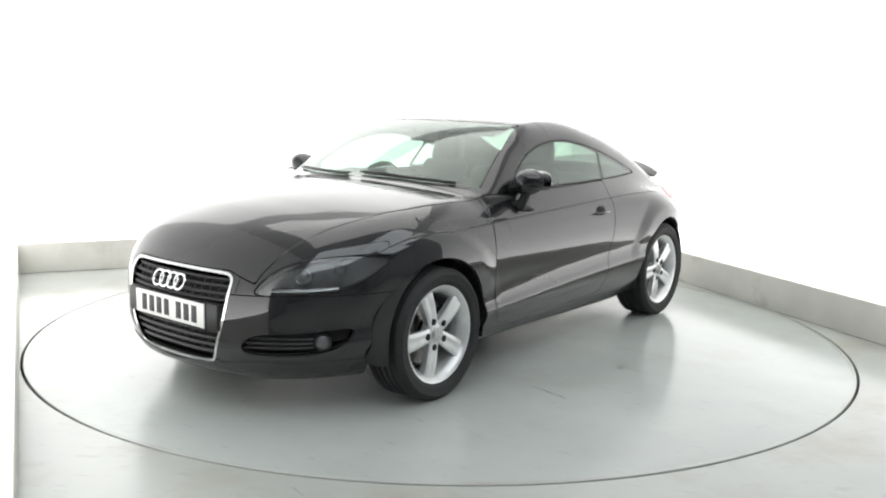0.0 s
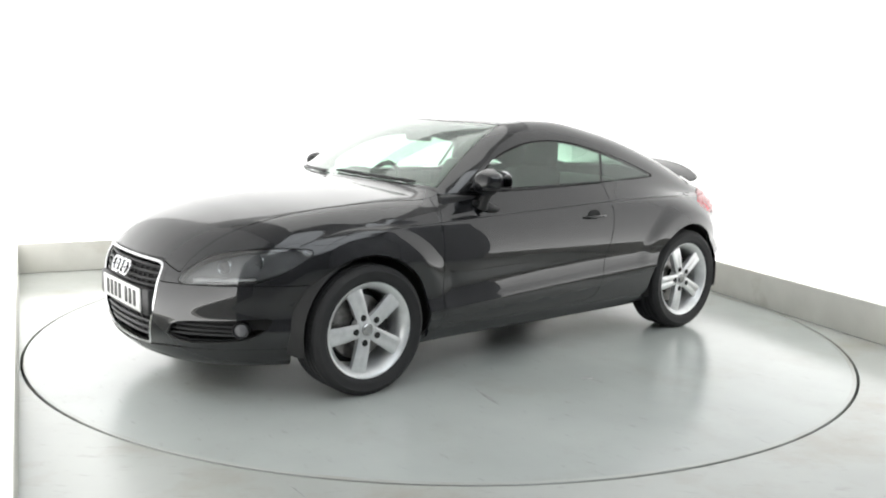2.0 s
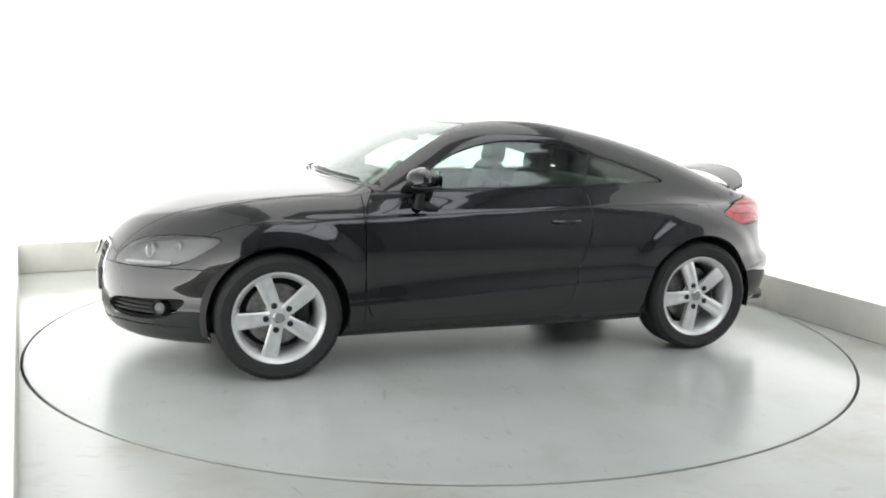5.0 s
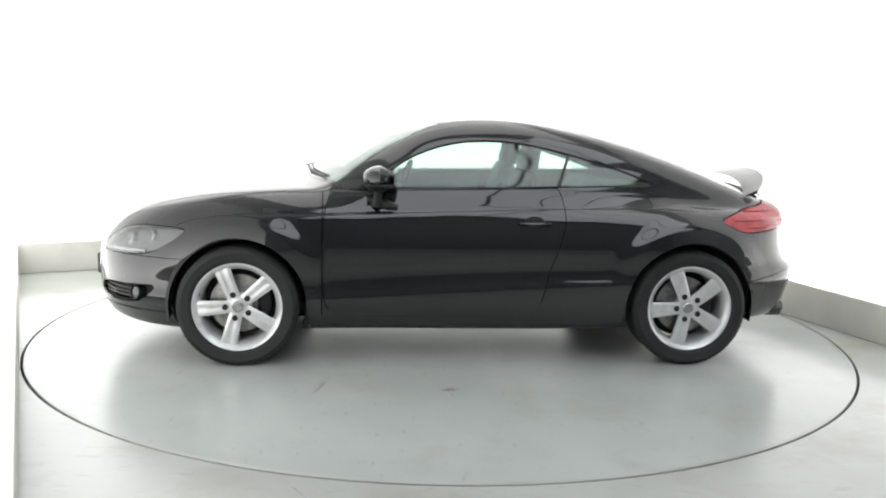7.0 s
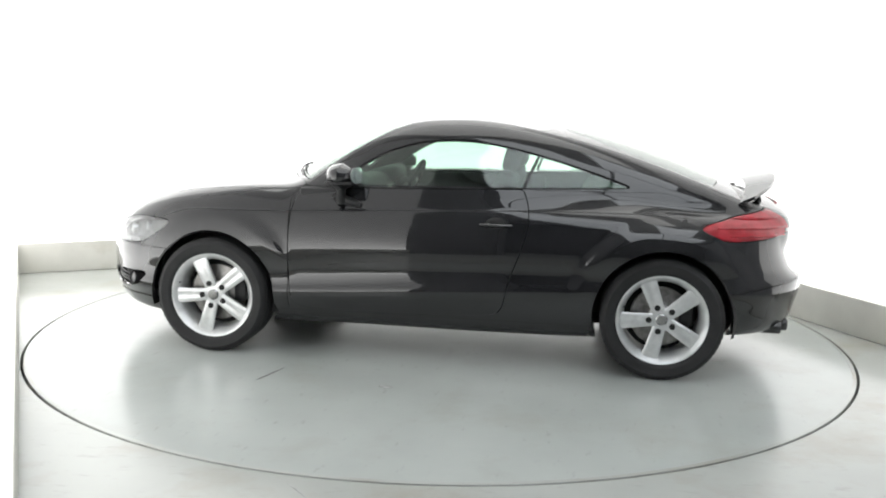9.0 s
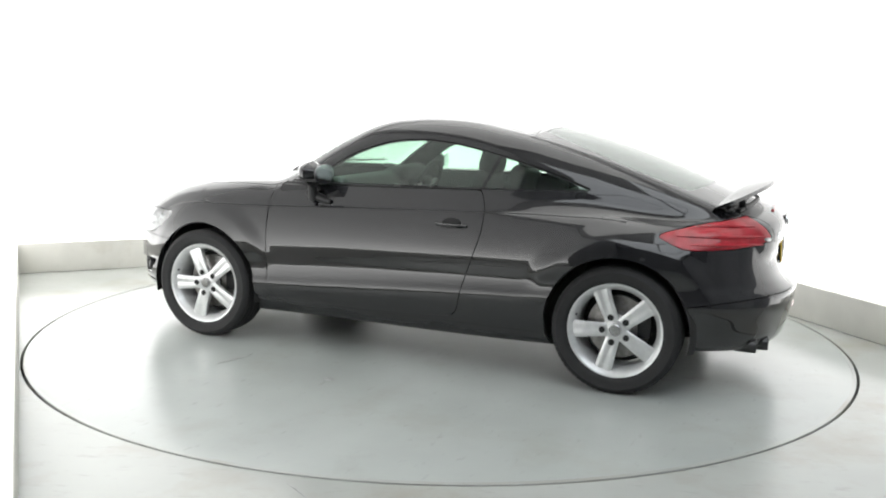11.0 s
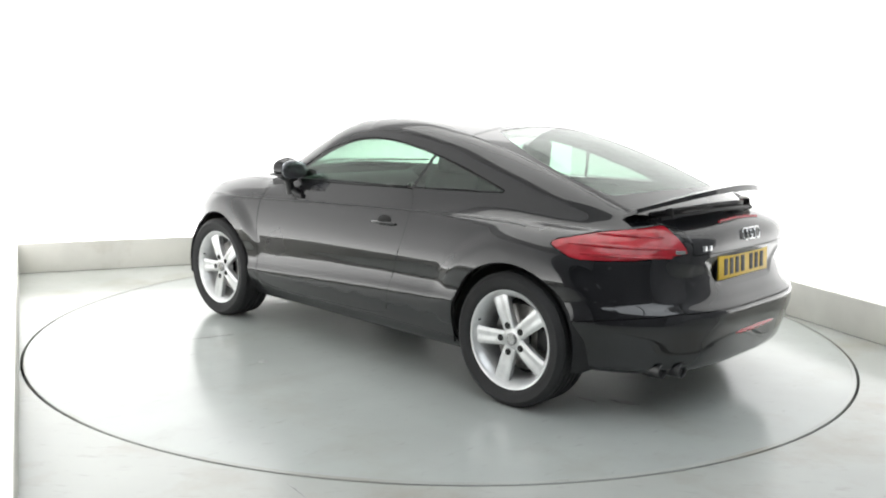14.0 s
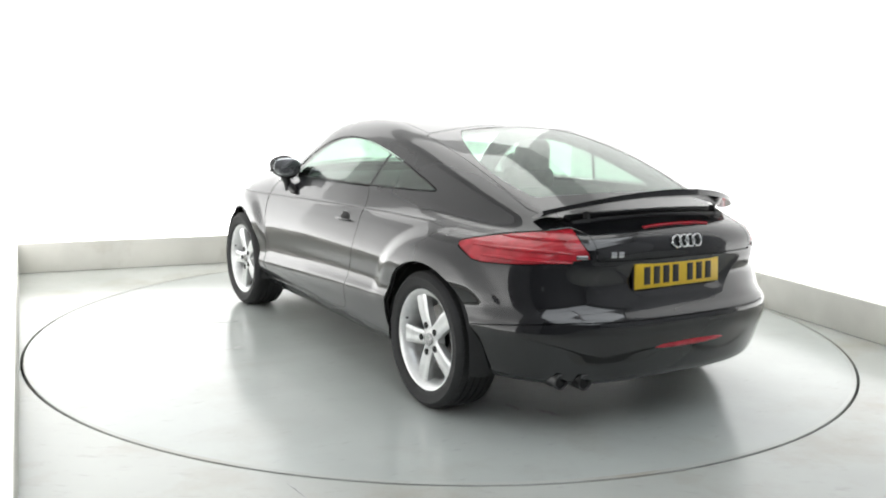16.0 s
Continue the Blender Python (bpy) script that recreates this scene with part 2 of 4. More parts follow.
def build_room():
    names = ["wall_north", "wall_west", "wall_west_near", "wall_return_west", "wall_side_west", "wall_south", "wall_side_east", "wall_return_east", "wall_east"]
    n = len(OUTLINE)
    for i in range(n):
        a, b = OUTLINE[i], OUTLINE[(i + 1) % n]
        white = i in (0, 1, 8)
        # Walls out of view are added with tones chosen for the car's reflections.
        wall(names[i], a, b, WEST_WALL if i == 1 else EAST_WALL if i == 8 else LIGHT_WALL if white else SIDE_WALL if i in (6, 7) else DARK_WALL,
             "white studio wall with painted-in glow above a low kerb" if white else "unseen grey side wall, toned for reflections" if i in (6, 7) else "unseen dark wall near the camera, toned for reflections")
        if white:
            k = wall("kerb_" + names[i].split("_")[1], a, b, KERB_PAINT, "low cream painted kerb along the white wall", 0.245, 0.0, 0.035, 0.0, 0.006)
            k["category"] = "kerb"
    floor_bm = bmesh.new()
    steps = 160
    # floor sheet with a round hole for the turntable
    inner = [floor_bm.verts.new((math.cos(2 * math.pi * k / steps) * (TABLE_RADIUS + 0.005), math.sin(2 * math.pi * k / steps) * (TABLE_RADIUS + 0.005), 0)) for k in range(steps)]
    low = [floor_bm.verts.new((v.co.x, v.co.y, -0.06)) for v in inner]
    outer = [floor_bm.verts.new((math.cos(2 * math.pi * k / steps) * 12, math.sin(2 * math.pi * k / steps) * 12, 0)) for k in range(steps)]
    for k in range(steps):
        j = (k + 1) % steps
        floor_bm.faces.new((inner[k], outer[k], outer[j], inner[j]))
        floor_bm.faces.new((inner[k], inner[j], low[j], low[k]))
    tagged(part("floor", floor_bm, FLOOR_PAINT, None, smooth=False), "glossy pale grey resin floor with faint stains", "floor", kind="structure")
    crack = tube([(-0.553, -2.475, 0.0), (-0.52, -2.52, 0.0), (-0.46, -2.60, 0.0), (-0.40, -2.72, 0.0), (-0.36, -2.95, 0.0)], lambda t: 0.003 - 0.001 * t, 6)
    crack.transform(Matrix.Diagonal((1, 1, 0.3, 1)))
    tagged(part("floor_crack", crack, SCUFF, None), "thin dark crack in the pale floor", "crack", kind="structure")
    pit = bmesh.new()
    bmesh.ops.create_circle(pit, cap_ends=True, radius=TABLE_RADIUS + 0.05, segments=96)
    pit.transform(Matrix.Translation((0, 0, -0.055)))
    tagged(part("turntable_pit", pit, CAVITY, None, smooth=False), "dark pit under the turntable", "floor", kind="structure")
    bm = bmesh.new()
    f = bm.faces.new([bm.verts.new((p.x * 1.05, p.y * 1.05, ROOM_HEIGHT)) for p in OUTLINE])
    e = bmesh.ops.extrude_face_region(bm, geom=[f])
    bmesh.ops.translate(bm, verts=[g for g in e["geom"] if isinstance(g, bmesh.types.BMVert)], vec=(0, 0, 0.1))
    bmesh.ops.recalc_face_normals(bm, faces=bm.faces)
    tagged(part("ceiling", bm, CEILING_GREY, None, smooth=False), "plain grey studio ceiling", "ceiling", kind="structure")


def blot(size, long, thick=0.0008):
    """A thin uneven smear lying on the floor."""
    bm = bmesh.new()
    rim = []
    for k in range(22):
        a = 2 * math.pi * k / 22
        r = size * random.uniform(0.55, 1.15)
        rim.append((r * long * math.cos(a), r * math.sin(a)))
    top = [bm.verts.new((x, y, thick)) for x, y in rim]
    low = [bm.verts.new((x * 1.03, y * 1.03, -thick)) for x, y in rim]
    bm.faces.new(top)
    for k in range(22):
        bm.faces.new((low[k], low[(k + 1) % 22], top[(k + 1) % 22], top[k]))
    return bm


# place on the table, half width, stretch and turn of each mark
SCUFFS = [(0.04, -1.334, 0.028, 1.4, 0), (-0.60, -1.31, 0.010, 12.0, 80), (1.69, -0.31, 0.018, 4.0, 20), (1.55, -0.42, 0.012, 4.0, 10)]


def build_turntable():
    table = tagged(new("turntable"), "round pale grey turntable flush with the floor", "turntable")
    R = TABLE_RADIUS
    part("deck", lathe([(0.0, 0.0), (R * 0.5, 0.0), (R - 0.030, 0.0), (R - 0.030, -0.03), (R - 0.012, -0.05), (0.0, -0.05)], 160), TABLE_PAINT, table, "", pose(0, 0, 0, 90, 0, 0))
    part("rim", lathe([(R - 0.030, 0.0), (R - 0.030, 0.0015), (R - 0.012, 0.0015), (R - 0.009, -0.001), (R - 0.009, -0.03)], 160), FLOOR_PAINT, table, "pale edge ring", pose(0, 0, 0, 90, 0, 0))
    for x, y, size, long, turned in SCUFFS:
        part("scuff", blot(size, long), SCUFF, table, "dark rubber scuff mark", pose(x, y, 0.0, 0, 0, turned))
    return table


def build_softbox(x, y, w, d, turned, lit):
    """An unseen large square light under the ceiling."""
    top = tagged(new("ceiling_light"), "unseen large square softbox under the ceiling", "ceiling light")
    top.matrix_basis = pose(x, y, ROOM_HEIGHT - 0.06, 0, 0, turned)
    part("diffuser", box((w, d, 0.03), 0.008, pose(0, 0, -0.05)), lit, top, "glowing white diffuser")
    for sx, sy, lx, ly in ((0, 1, w + 0.08, 0.03), (0, -1, w + 0.08, 0.03), (1, 0, 0.03, d), (-1, 0, 0.03, d)):
        part("frame", box((lx, ly, 0.12), 0.006, pose(sx * (w / 2 + 0.02), sy * (d / 2 + 0.02), 0.0)), WALL_WHITE, top, "white metal frame")
    return top


def build_board():
    """A pale framed panel added behind the camera, to be reflected in the flank."""
    board = tagged(new("reflected_panel"), "small pale panel in a dark frame, added for its reflection", "notice board")
    board.matrix_basis = pose(-0.42, -7.985, 1.42)
    part("panel", box((0.34, 0.014, 0.40), 0.003), BOARD, board, "pale board panel")
    for x, z, w, h in ((0, 0.215, 0.40, 0.03), (0, -0.215, 0.40, 0.03), (0.185, 0, 0.03, 0.40), (-0.185, 0, 0.03, 0.40)):
        part("frame", box((w, 0.026, h), 0.004, pose(x, 0.0, z)), TRIM, board, "dark frame")


build_room()
# Unseen fill over the turntable, added to brighten the floor.
build_softbox(0.0, 0.0, 3.4, 3.6, 24, TUBE)
for bx in (0.54, 2.78):
    for by in (-4.0, -6.25):
        tagged(build_softbox(bx, by, 2.14, 2.12, 0, PANEL_LIGHT), group="softboxes over the camera")
# One more unseen panel, added to brighten reflections in the side windows.
tagged(build_softbox(2.28, -2.08, 1.44, 1.50, 0, PANEL_LIGHT), group="softboxes over the camera")
build_board()
turntable = build_turntable()


# ---------- the car's skin: one smooth solid, cut into panels ----------
def curve_table(knots, lo, hi, n=1600):
    """A smooth curve through (x, value) knots, as a dense table."""
    k = sorted(knots)
    xs, ys = np.array([a for a, _ in k]), np.array([b for _, b in k])
    d = np.diff(ys) / np.diff(xs)
    m = np.zeros(len(xs))
    for i in range(1, len(xs) - 1):
        h0, h1 = xs[i] - xs[i - 1], xs[i + 1] - xs[i]
        m[i] = (d[i - 1] * h1 + d[i] * h0) / (h0 + h1)
    m[0], m[-1] = d[0], d[-1]
    x = np.linspace(lo, hi, n)
    i = np.clip(np.searchsorted(xs, x) - 1, 0, len(xs) - 2)
    h = xs[i + 1] - xs[i]
    t = (x - xs[i]) / h
    tt = np.clip(t, 0, 1)
    v = ((2 * tt**3 - 3 * tt**2 + 1) * ys[i] + (tt**3 - 2 * tt**2 + tt) * h * m[i] + (-2 * tt**3 + 3 * tt**2) * ys[i + 1] + (tt**3 - tt**2) * h * m[i + 1])
    v += np.where(t > 1, (x - xs[i + 1]) * m[-1], 0) + np.where(t < 0, (x - xs[0]) * m[0], 0)
    return lambda q: np.interp(q, x, v)


def smax(a, b, k):
    h = np.clip(k - np.abs(a - b), 0, None) / k
    return np.maximum(a, b) + h * h * k * 0.25


def smin(a, b, k):
    return -smax(-a, -b, k)


def step(a, b, x):
    t = np.clip((x - a) / (b - a), 0, 1)
    return t * t * (3 - 2 * t)


WHEEL_X, WHEEL_Z, ARCH = 1.234, 0.322, 0.365
HOOD = curve_table([(2.2, 0.60), (2.1, 0.675), (2.03, 0.732), (1.91, 0.818), (1.745, 0.893), (1.58, 0.936), (1.4, 0.966), (1.2, 0.987), (0.95, 1.0), (0.7, 1.0),
                    (0.0, 0.985), (-0.9, 0.985), (-1.4, 0.955), (-1.7, 0.935), (-1.9, 0.90), (-2.0, 0.86), (-2.1, 0.80)], -2.3, 2.3)
HOOD_CROWN = curve_table([(2.2, 0.32), (1.8, 0.235), (1.45, 0.15), (1.2, 0.13), (0.7, 0.115), (0.0, 0.1), (-1.0, 0.13), (-1.5, 0.18), (-2.1, 0.20)], -2.3, 2.3)
ROOF = curve_table([(1.05, 0.93), (0.897, 1.020), (0.726, 1.128), (0.555, 1.222), (0.383, 1.294), (0.211, 1.336), (0.05, 1.352), (-0.1, 1.358), (-0.314, 1.350), (-0.672, 1.296), (-1.038, 1.203),
                    (-1.412, 1.076), (-1.602, 1.002), (-1.80, 0.922), (-2.0, 0.84)], -2.4, 1.6)
FRONT = curve_table([(0.12, 2.02), (0.2, 2.075), (0.3, 2.115), (0.42, 2.13), (0.55, 2.122), (0.68, 2.085), (0.8, 2.02), (1.0, 1.85)], 0, 1.5)
REAR = curve_table([(0.15, -1.93), (0.25, -1.99), (0.36, -2.022), (0.48, -2.045), (0.522, -2.042), (0.56, -2.0), (0.62, -1.968), (0.75, -1.952), (0.88, -1.965), (1.0, -1.95)], 0, 1.5)
SIDE = curve_table([(0.1, -0.19), (0.16, -0.13), (0.22, -0.082), (0.30, -0.028), (0.345, -0.006), (0.385, 0.0), (0.43, -0.012), (0.49, -0.019), (0.56, -0.0145), (0.61, -0.0115), (0.66, -0.0125), (0.72, -0.020), (0.78, -0.033),
                    (0.845, -0.055), (0.90, -0.088), (0.96, -0.132), (1.05, -0.22)], 0, 1.5)
CREASE_RISE = curve_table([(2.2, -0.06), (1.0, -0.03), (0.0, 0.03), (-1.0, 0.075), (-2.1, 0.09)], -2.3, 2.3)
WIDTH = curve_table([(2.2, 0.895), (1.234, 0.905), (0.6, 0.893), (0.0, 0.893), (-0.6, 0.902), (-1.234, 0.918), (-2.1, 0.90)], -2.3, 2.3)
BOTTOM = curve_table([(2.2, 0.20), (1.95, 0.17), (1.6, 0.158), (0.9, 0.172), (-0.9, 0.185), (-1.55, 0.225), (-1.9, 0.228), (-2.1, 0.24)], -2.3, 2.3)
CABIN_SIDE = curve_table([(0.6, 0.79), (0.7, 0.80), (0.8, 0.820), (0.88, 0.830), (0.95, 0.812), (1.05, 0.770), (1.15, 0.722), (1.25, 0.682), (1.36, 0.62)], 0.5, 1.6)
CABIN_PLAN = curve_table([(1.2, -0.14), (0.8, -0.045), (0.4, -0.01), (0.0, 0.0), (-0.4, -0.005), (-0.8, -0.04), (-1.2, -0.10), (-1.6, -0.19), (-2.0, -0.28)], -2.3, 2.0)


BELT = curve_table([(1.60, 0.725), (1.54, 0.752), (1.335, 0.803), (1.135, 0.806), (0.77, 0.816), (0.1, 0.841), (-0.5, 0.860), (-0.96, 0.866), (-1.20, 0.860), (-1.30, 0.846), (-1.42, 0.818)], -2.0, 2.0)


def skin(p):
    """Below zero inside the car's outer skin, above zero outside."""
    x, y, z = p[:, 0], p[:, 1], p[:, 2]
    a = np.sqrt(y * y + 1e-6)
    zc = z - CREASE_RISE(x) * np.exp(-((z - 0.45) / 0.13) ** 2)
    front, rear = FRONT(z), REAR(z)
    e = np.where(x > 0, np.clip(x - 0.85, 0, None) / (front - 0.85), np.clip(-0.9 - x, 0, None) / (-0.9 - rear))
    half = WIDTH(x) + SIDE(zc)
    power = np.where(x > 0, 2.65, 3.3)
    for s in (1, -1):
        r = np.hypot(x - s * WHEEL_X, (z - WHEEL_Z))
        half = half + (0.024 - 0.006 * (s > 0)) * step(0.54, 0.435, r) * step(0.38, 0.66, z)
    belt = BELT(x)
    half = half + 0.007 * step(belt + 0.014, belt - 0.010, z) * step(-1.5, -1.2, x) * step(1.62, 1.4, x)
    plan = ((e + 1e-6) ** power + (a / half) ** power) ** (1 / power) - 1
    plan = plan * np.where(e > 0.4, 0.95, 0.9)
    top = (z - HOOD(x) + HOOD_CROWN(x) * a * a) * 0.93
    # the wing tops stand proud of the bonnet's sides
    low = smax(plan, top, 0.10)
    low = smax(low, BOTTOM(x) - z, 0.05)
    bend = np.where(x > 0, 0.30, -0.21) * a * a * step(0.0, 0.5, np.abs(x + 0.1))
    roof = (z - ROOF(x + bend) - 0.004 + 0.10 * a * a) * 0.88
    side = (a - CABIN_SIDE(z) - CABIN_PLAN(x)) * 0.87
    cabin = smax(roof, side, 0.085)
    ends = ((e + 1e-6) ** power + (a / 0.93) ** power) ** (1 / power) - 1
    cabin = smax(smax(cabin, ends, 0.06), 0.7 - z, 0.05)
    return smin(low, cabin, 0.045)


def slope(f, p, h=0.0015):
    g = np.empty_like(p)
    for i in range(3):
        d = np.zeros(3)
        d[i] = h
        g[:, i] = (f(p + d) - f(p - d)) / (2 * h)
    return g


def solid_mesh(f, lo, hi, h):
    """Vertices, normals and triangles of the surface f = 0."""
    n = [int(round((b - a) / h)) + 1 for a, b in zip(lo, hi)]
    ax = [a + h * np.arange(k) for a, k in zip(lo, n)]
    val = np.empty(n)
    for i in range(n[0]):
        yy, zz = np.meshgrid(ax[1], ax[2], indexing="ij")
        val[i] = f(np.stack([np.full(yy.size, ax[0][i]), yy.ravel(), zz.ravel()], 1)).reshape(yy.shape)
    s = val < 0
    c = np.zeros([k - 1 for k in n], int)
    for dx in (0, 1):
        for dy in (0, 1):
            for dz in (0, 1):
                c += s[dx:n[0] - 1 + dx, dy:n[1] - 1 + dy, dz:n[2] - 1 + dz]
    mixed = (c > 0) & (c < 8)
    index = np.full(mixed.shape, -1)
    index[mixed] = np.arange(mixed.sum())
    ijk = np.argwhere(mixed)
    p = np.array(lo) + (ijk + 0.5) * h
    for _ in range(5):
        g = slope(f, p)
        move = g * (f(p) / np.maximum((g * g).sum(1), 0.05))[:, None]
        length = np.linalg.norm(move, axis=1, keepdims=True)
        p = p - move * np.minimum(1, 0.6 * h / np.maximum(length, 1e-9))
    g = slope(f, p, 0.004)
    normal = g / np.linalg.norm(g, axis=1, keepdims=True)
    quads = []
    for axis in range(3):
        a0 = [slice(None)] * 3
        a1 = [slice(None)] * 3
        a0[axis], a1[axis] = slice(0, -1), slice(1, None)
        cross = s[tuple(a0)] != s[tuple(a1)]
        at = np.argwhere(cross)
        u, w = (axis + 1) % 3, (axis + 2) % 3
        at = at[(at[:, u] > 0) & (at[:, w] > 0) & (at[:, u] < n[u] - 1) & (at[:, w] < n[w] - 1)]
        inside = s[tuple(at.T)]
        q = []
        for du, dw in ((-1, -1), (0, -1), (0, 0), (-1, 0)):
            o = at.copy()
            o[:, u] += du
            o[:, w] += dw
            q.append(index[tuple(o.T)])
        q = np.stack(q, 1)
        q[~inside] = q[~inside][:, ::-1]
        quads.append(q)
    quads = np.concatenate(quads)
    tri = np.concatenate([quads[:, [0, 1, 2]], quads[:, [0, 2, 3]]])
    return p, normal, tri


def tidy(p, n, t):
    used, back = np.unique(t, return_inverse=True)
    return p[used], n[used], back.reshape(t.shape)


def cut(sheet, f):
    """Splits a sheet of triangles along f = 0: the part below zero and the part above."""
    p, n, t = sheet
    if len(t) == 0:
        return sheet, sheet
    v = np.where(np.abs(f) < 1e-7, 1e-7, f)
    s = v[t] < 0
    k = s.sum(1)
    keep_in, keep_out, mixed = t[k == 3], t[k == 0], t[(k > 0) & (k < 3)]
    sm = s[(k > 0) & (k < 3)]
    # turn each mixed triangle so that its lone corner comes first
    lone_in = sm.sum(1) == 1
    lone = np.where(lone_in, sm.argmax(1), (~sm).argmax(1))
    r = np.arange(len(mixed))
    A, B, C = mixed[r, lone], mixed[r, (lone + 1) % 3], mixed[r, (lone + 2) % 3]
    edges = np.concatenate([np.sort(np.stack([A, B], 1), 1), np.sort(np.stack([A, C], 1), 1)]) if len(mixed) else np.zeros((0, 2), int)
    uniq, inv = np.unique(edges, axis=0, return_inverse=True) if len(edges) else (edges, np.zeros(0, int))
    inv = inv.ravel()
    if len(uniq):
        w = v[uniq[:, 0]] / (v[uniq[:, 0]] - v[uniq[:, 1]])
        w = w[:, None]
        np_ = p[uniq[:, 0]] * (1 - w) + p[uniq[:, 1]] * w
        nn = n[uniq[:, 0]] * (1 - w) + n[uniq[:, 1]] * w
        nn /= np.linalg.norm(nn, axis=1, keepdims=True)
        P, N = np.concatenate([p, np_]), np.concatenate([n, nn])
        ab, ac = len(p) + inv[:len(mixed)], len(p) + inv[len(mixed):]
        tip = np.stack([A, ab, ac], 1)
        rest = np.concatenate([np.stack([ab, B, C], 1), np.stack([ab, C, ac], 1)])
        two = np.concatenate([lone_in, lone_in])
        keep_in = np.concatenate([keep_in, tip[lone_in], rest[~two]])
        keep_out = np.concatenate([keep_out, tip[~lone_in], rest[two]])
    else:
        P, N = p, n
    return tidy(P, N, keep_in), tidy(P, N, keep_out)


def carve(sheet, field, gap=0.0):
    """Takes the region field < 0 out of a sheet, and leaves an open joint of that half width round it."""
    inner, rest = cut(sheet, field(sheet[0]) + gap)
    if gap:
        _, rest = cut(rest, field(rest[0]) - gap)
    return inner, rest


def halves(sheet):
    """The left and the right half of a sheet."""
    return cut(sheet, -sheet[0][:, 1])


def panel(name, sheet, mat, parent, label="", thick=0.012, inward=0.0):
    """A sheet of the skin as a plate of that thickness, set in by inward."""
    p, n, t = sheet
    p = p - n * inward
    count = len(p)
    edge = np.concatenate([t[:, [0, 1]], t[:, [1, 2]], t[:, [2, 0]]])
    key = np.sort(edge, 1)
    _, first, counts = np.unique(key, axis=0, return_index=True, return_counts=True)
    rim = edge[first[counts == 1]]
    verts = np.concatenate([p, p - n * thick])
    faces = [*t.tolist(), *(t[:, ::-1] + count).tolist(), *[(b, a, a + count, b + count) for a, b in rim.tolist()]]
    me_normals = np.concatenate([n, -n])
    return mesh_object(name, verts, faces, mat, parent, label, me_normals)


def polygon_field(points, smooth=3):
    """Signed distance to a closed outline in a plane, rounded off by cutting its corners."""
    q = np.array(points, float)
    for _ in range(smooth):
        nxt = np.roll(q, -1, 0)
        q = np.stack([q * 0.75 + nxt * 0.25, q * 0.25 + nxt * 0.75], 1).reshape(-1, 2)

    def field(u, v):
        d = np.full(len(u), 9.0)
        inside = np.zeros(len(u), bool)
        for a, b in zip(q, np.roll(q, -1, 0)):
            e = b - a
            t = np.clip(((u - a[0]) * e[0] + (v - a[1]) * e[1]) / (e @ e), 0, 1)
            d = np.minimum(d, np.hypot(u - a[0] - t * e[0], v - a[1] - t * e[1]))
            c = (a[1] > v) != (b[1] > v)
            inside ^= c & (u < (b[0] - a[0]) * (v - a[1]) / (b[1] - a[1] + 1e-12) + a[0])
        return np.where(inside, -d, d)

    return field


# ---------- outlines of the panels ----------
GAP = 0.0028
WINDOW_LINE = polygon_field([(0.56, 0.962), (0.46, 1.035), (0.36, 1.105), (0.255, 1.157), (0.08, 1.208), (-0.09, 1.222), (-0.25, 1.214), (-0.41, 1.186), (-0.56, 1.152), (-0.72, 1.110),
                             (-0.87, 1.062), (-1.03, 1.006), (-1.05, 0.994), (-1.03, 0.988), (-0.5, 0.976), (0.0, 0.968), (0.53, 0.958)], 2)
DOOR_LINE = polygon_field([(0.74, 0.945), (0.775, 0.86), (0.787, 0.75), (0.79, 0.6), (0.785, 0.42), (0.765, 0.31), (0.70, 0.272), (0.3, 0.268), (-0.3, 0.28), (-0.385, 0.31), (-0.41, 0.40), (-0.43, 0.50),
                           (-0.48, 0.63), (-0.525, 0.78), (-0.515, 0.9), (-0.485, 0.968), (-0.48, 0.972), (0.0, 0.958), (0.5, 0.948), (0.7, 0.95)], 2)
LAMP_STEP = 0.0155
HEADLAMP_LINE = polygon_field([(u * LAMP_STEP, z) for u, z in ((29.5, 0.570), (31.5, 0.620), (34.0, 0.655), (38.8, 0.700), (46.6, 0.726), (56.6, 0.738), (66, 0.734), (70.5, 0.724), (66.5, 0.68), (60, 0.618), (54, 0.580), (45, 0.570), (36, 0.566))], 2)
TAIL_LINE = polygon_field([(u * LAMP_STEP, z) for u, z in ((77, 0.808), (72, 0.77), (67.5, 0.738), (58, 0.743), (49.5, 0.748), (34.5, 0.778), (34.7, 0.785), (40, 0.893), (41, 0.898), (50, 0.878), (60, 0.862), (70, 0.835))], 2)
GRILLE_LINE = polygon_field([(-0.31, 0.660), (0.31, 0.660), (0.365, 0.645), (0.378, 0.60), (0.36, 0.45), (0.29, 0.262), (0.25, 0.238), (-0.25, 0.238), (-0.29, 0.262), (-0.36, 0.45), (-0.378, 0.60), (-0.365, 0.645)], 2)
FOG_LINE = polygon_field([(u * LAMP_STEP, z) for u, z in ((25.5, 0.315), (28, 0.385), (34, 0.402), (46, 0.408), (57, 0.418), (58, 0.40), (53, 0.325), (46, 0.298), (32, 0.290))], 2)
PLATE_DISH = polygon_field([(-0.43, 0.764), (0.43, 0.764), (0.36, 0.70), (0.29, 0.625), (0.25, 0.602), (-0.25, 0.602), (-0.29, 0.625), (-0.36, 0.70)], 2)
BONNET_SIDE = curve_table([(2.1, 0.44), (2.01, 0.471), (1.94, 0.50), (1.81, 0.545), (1.63, 0.61), (1.35, 0.695), (0.98, 0.745), (0.6, 0.757)], 0.0, 2.3)




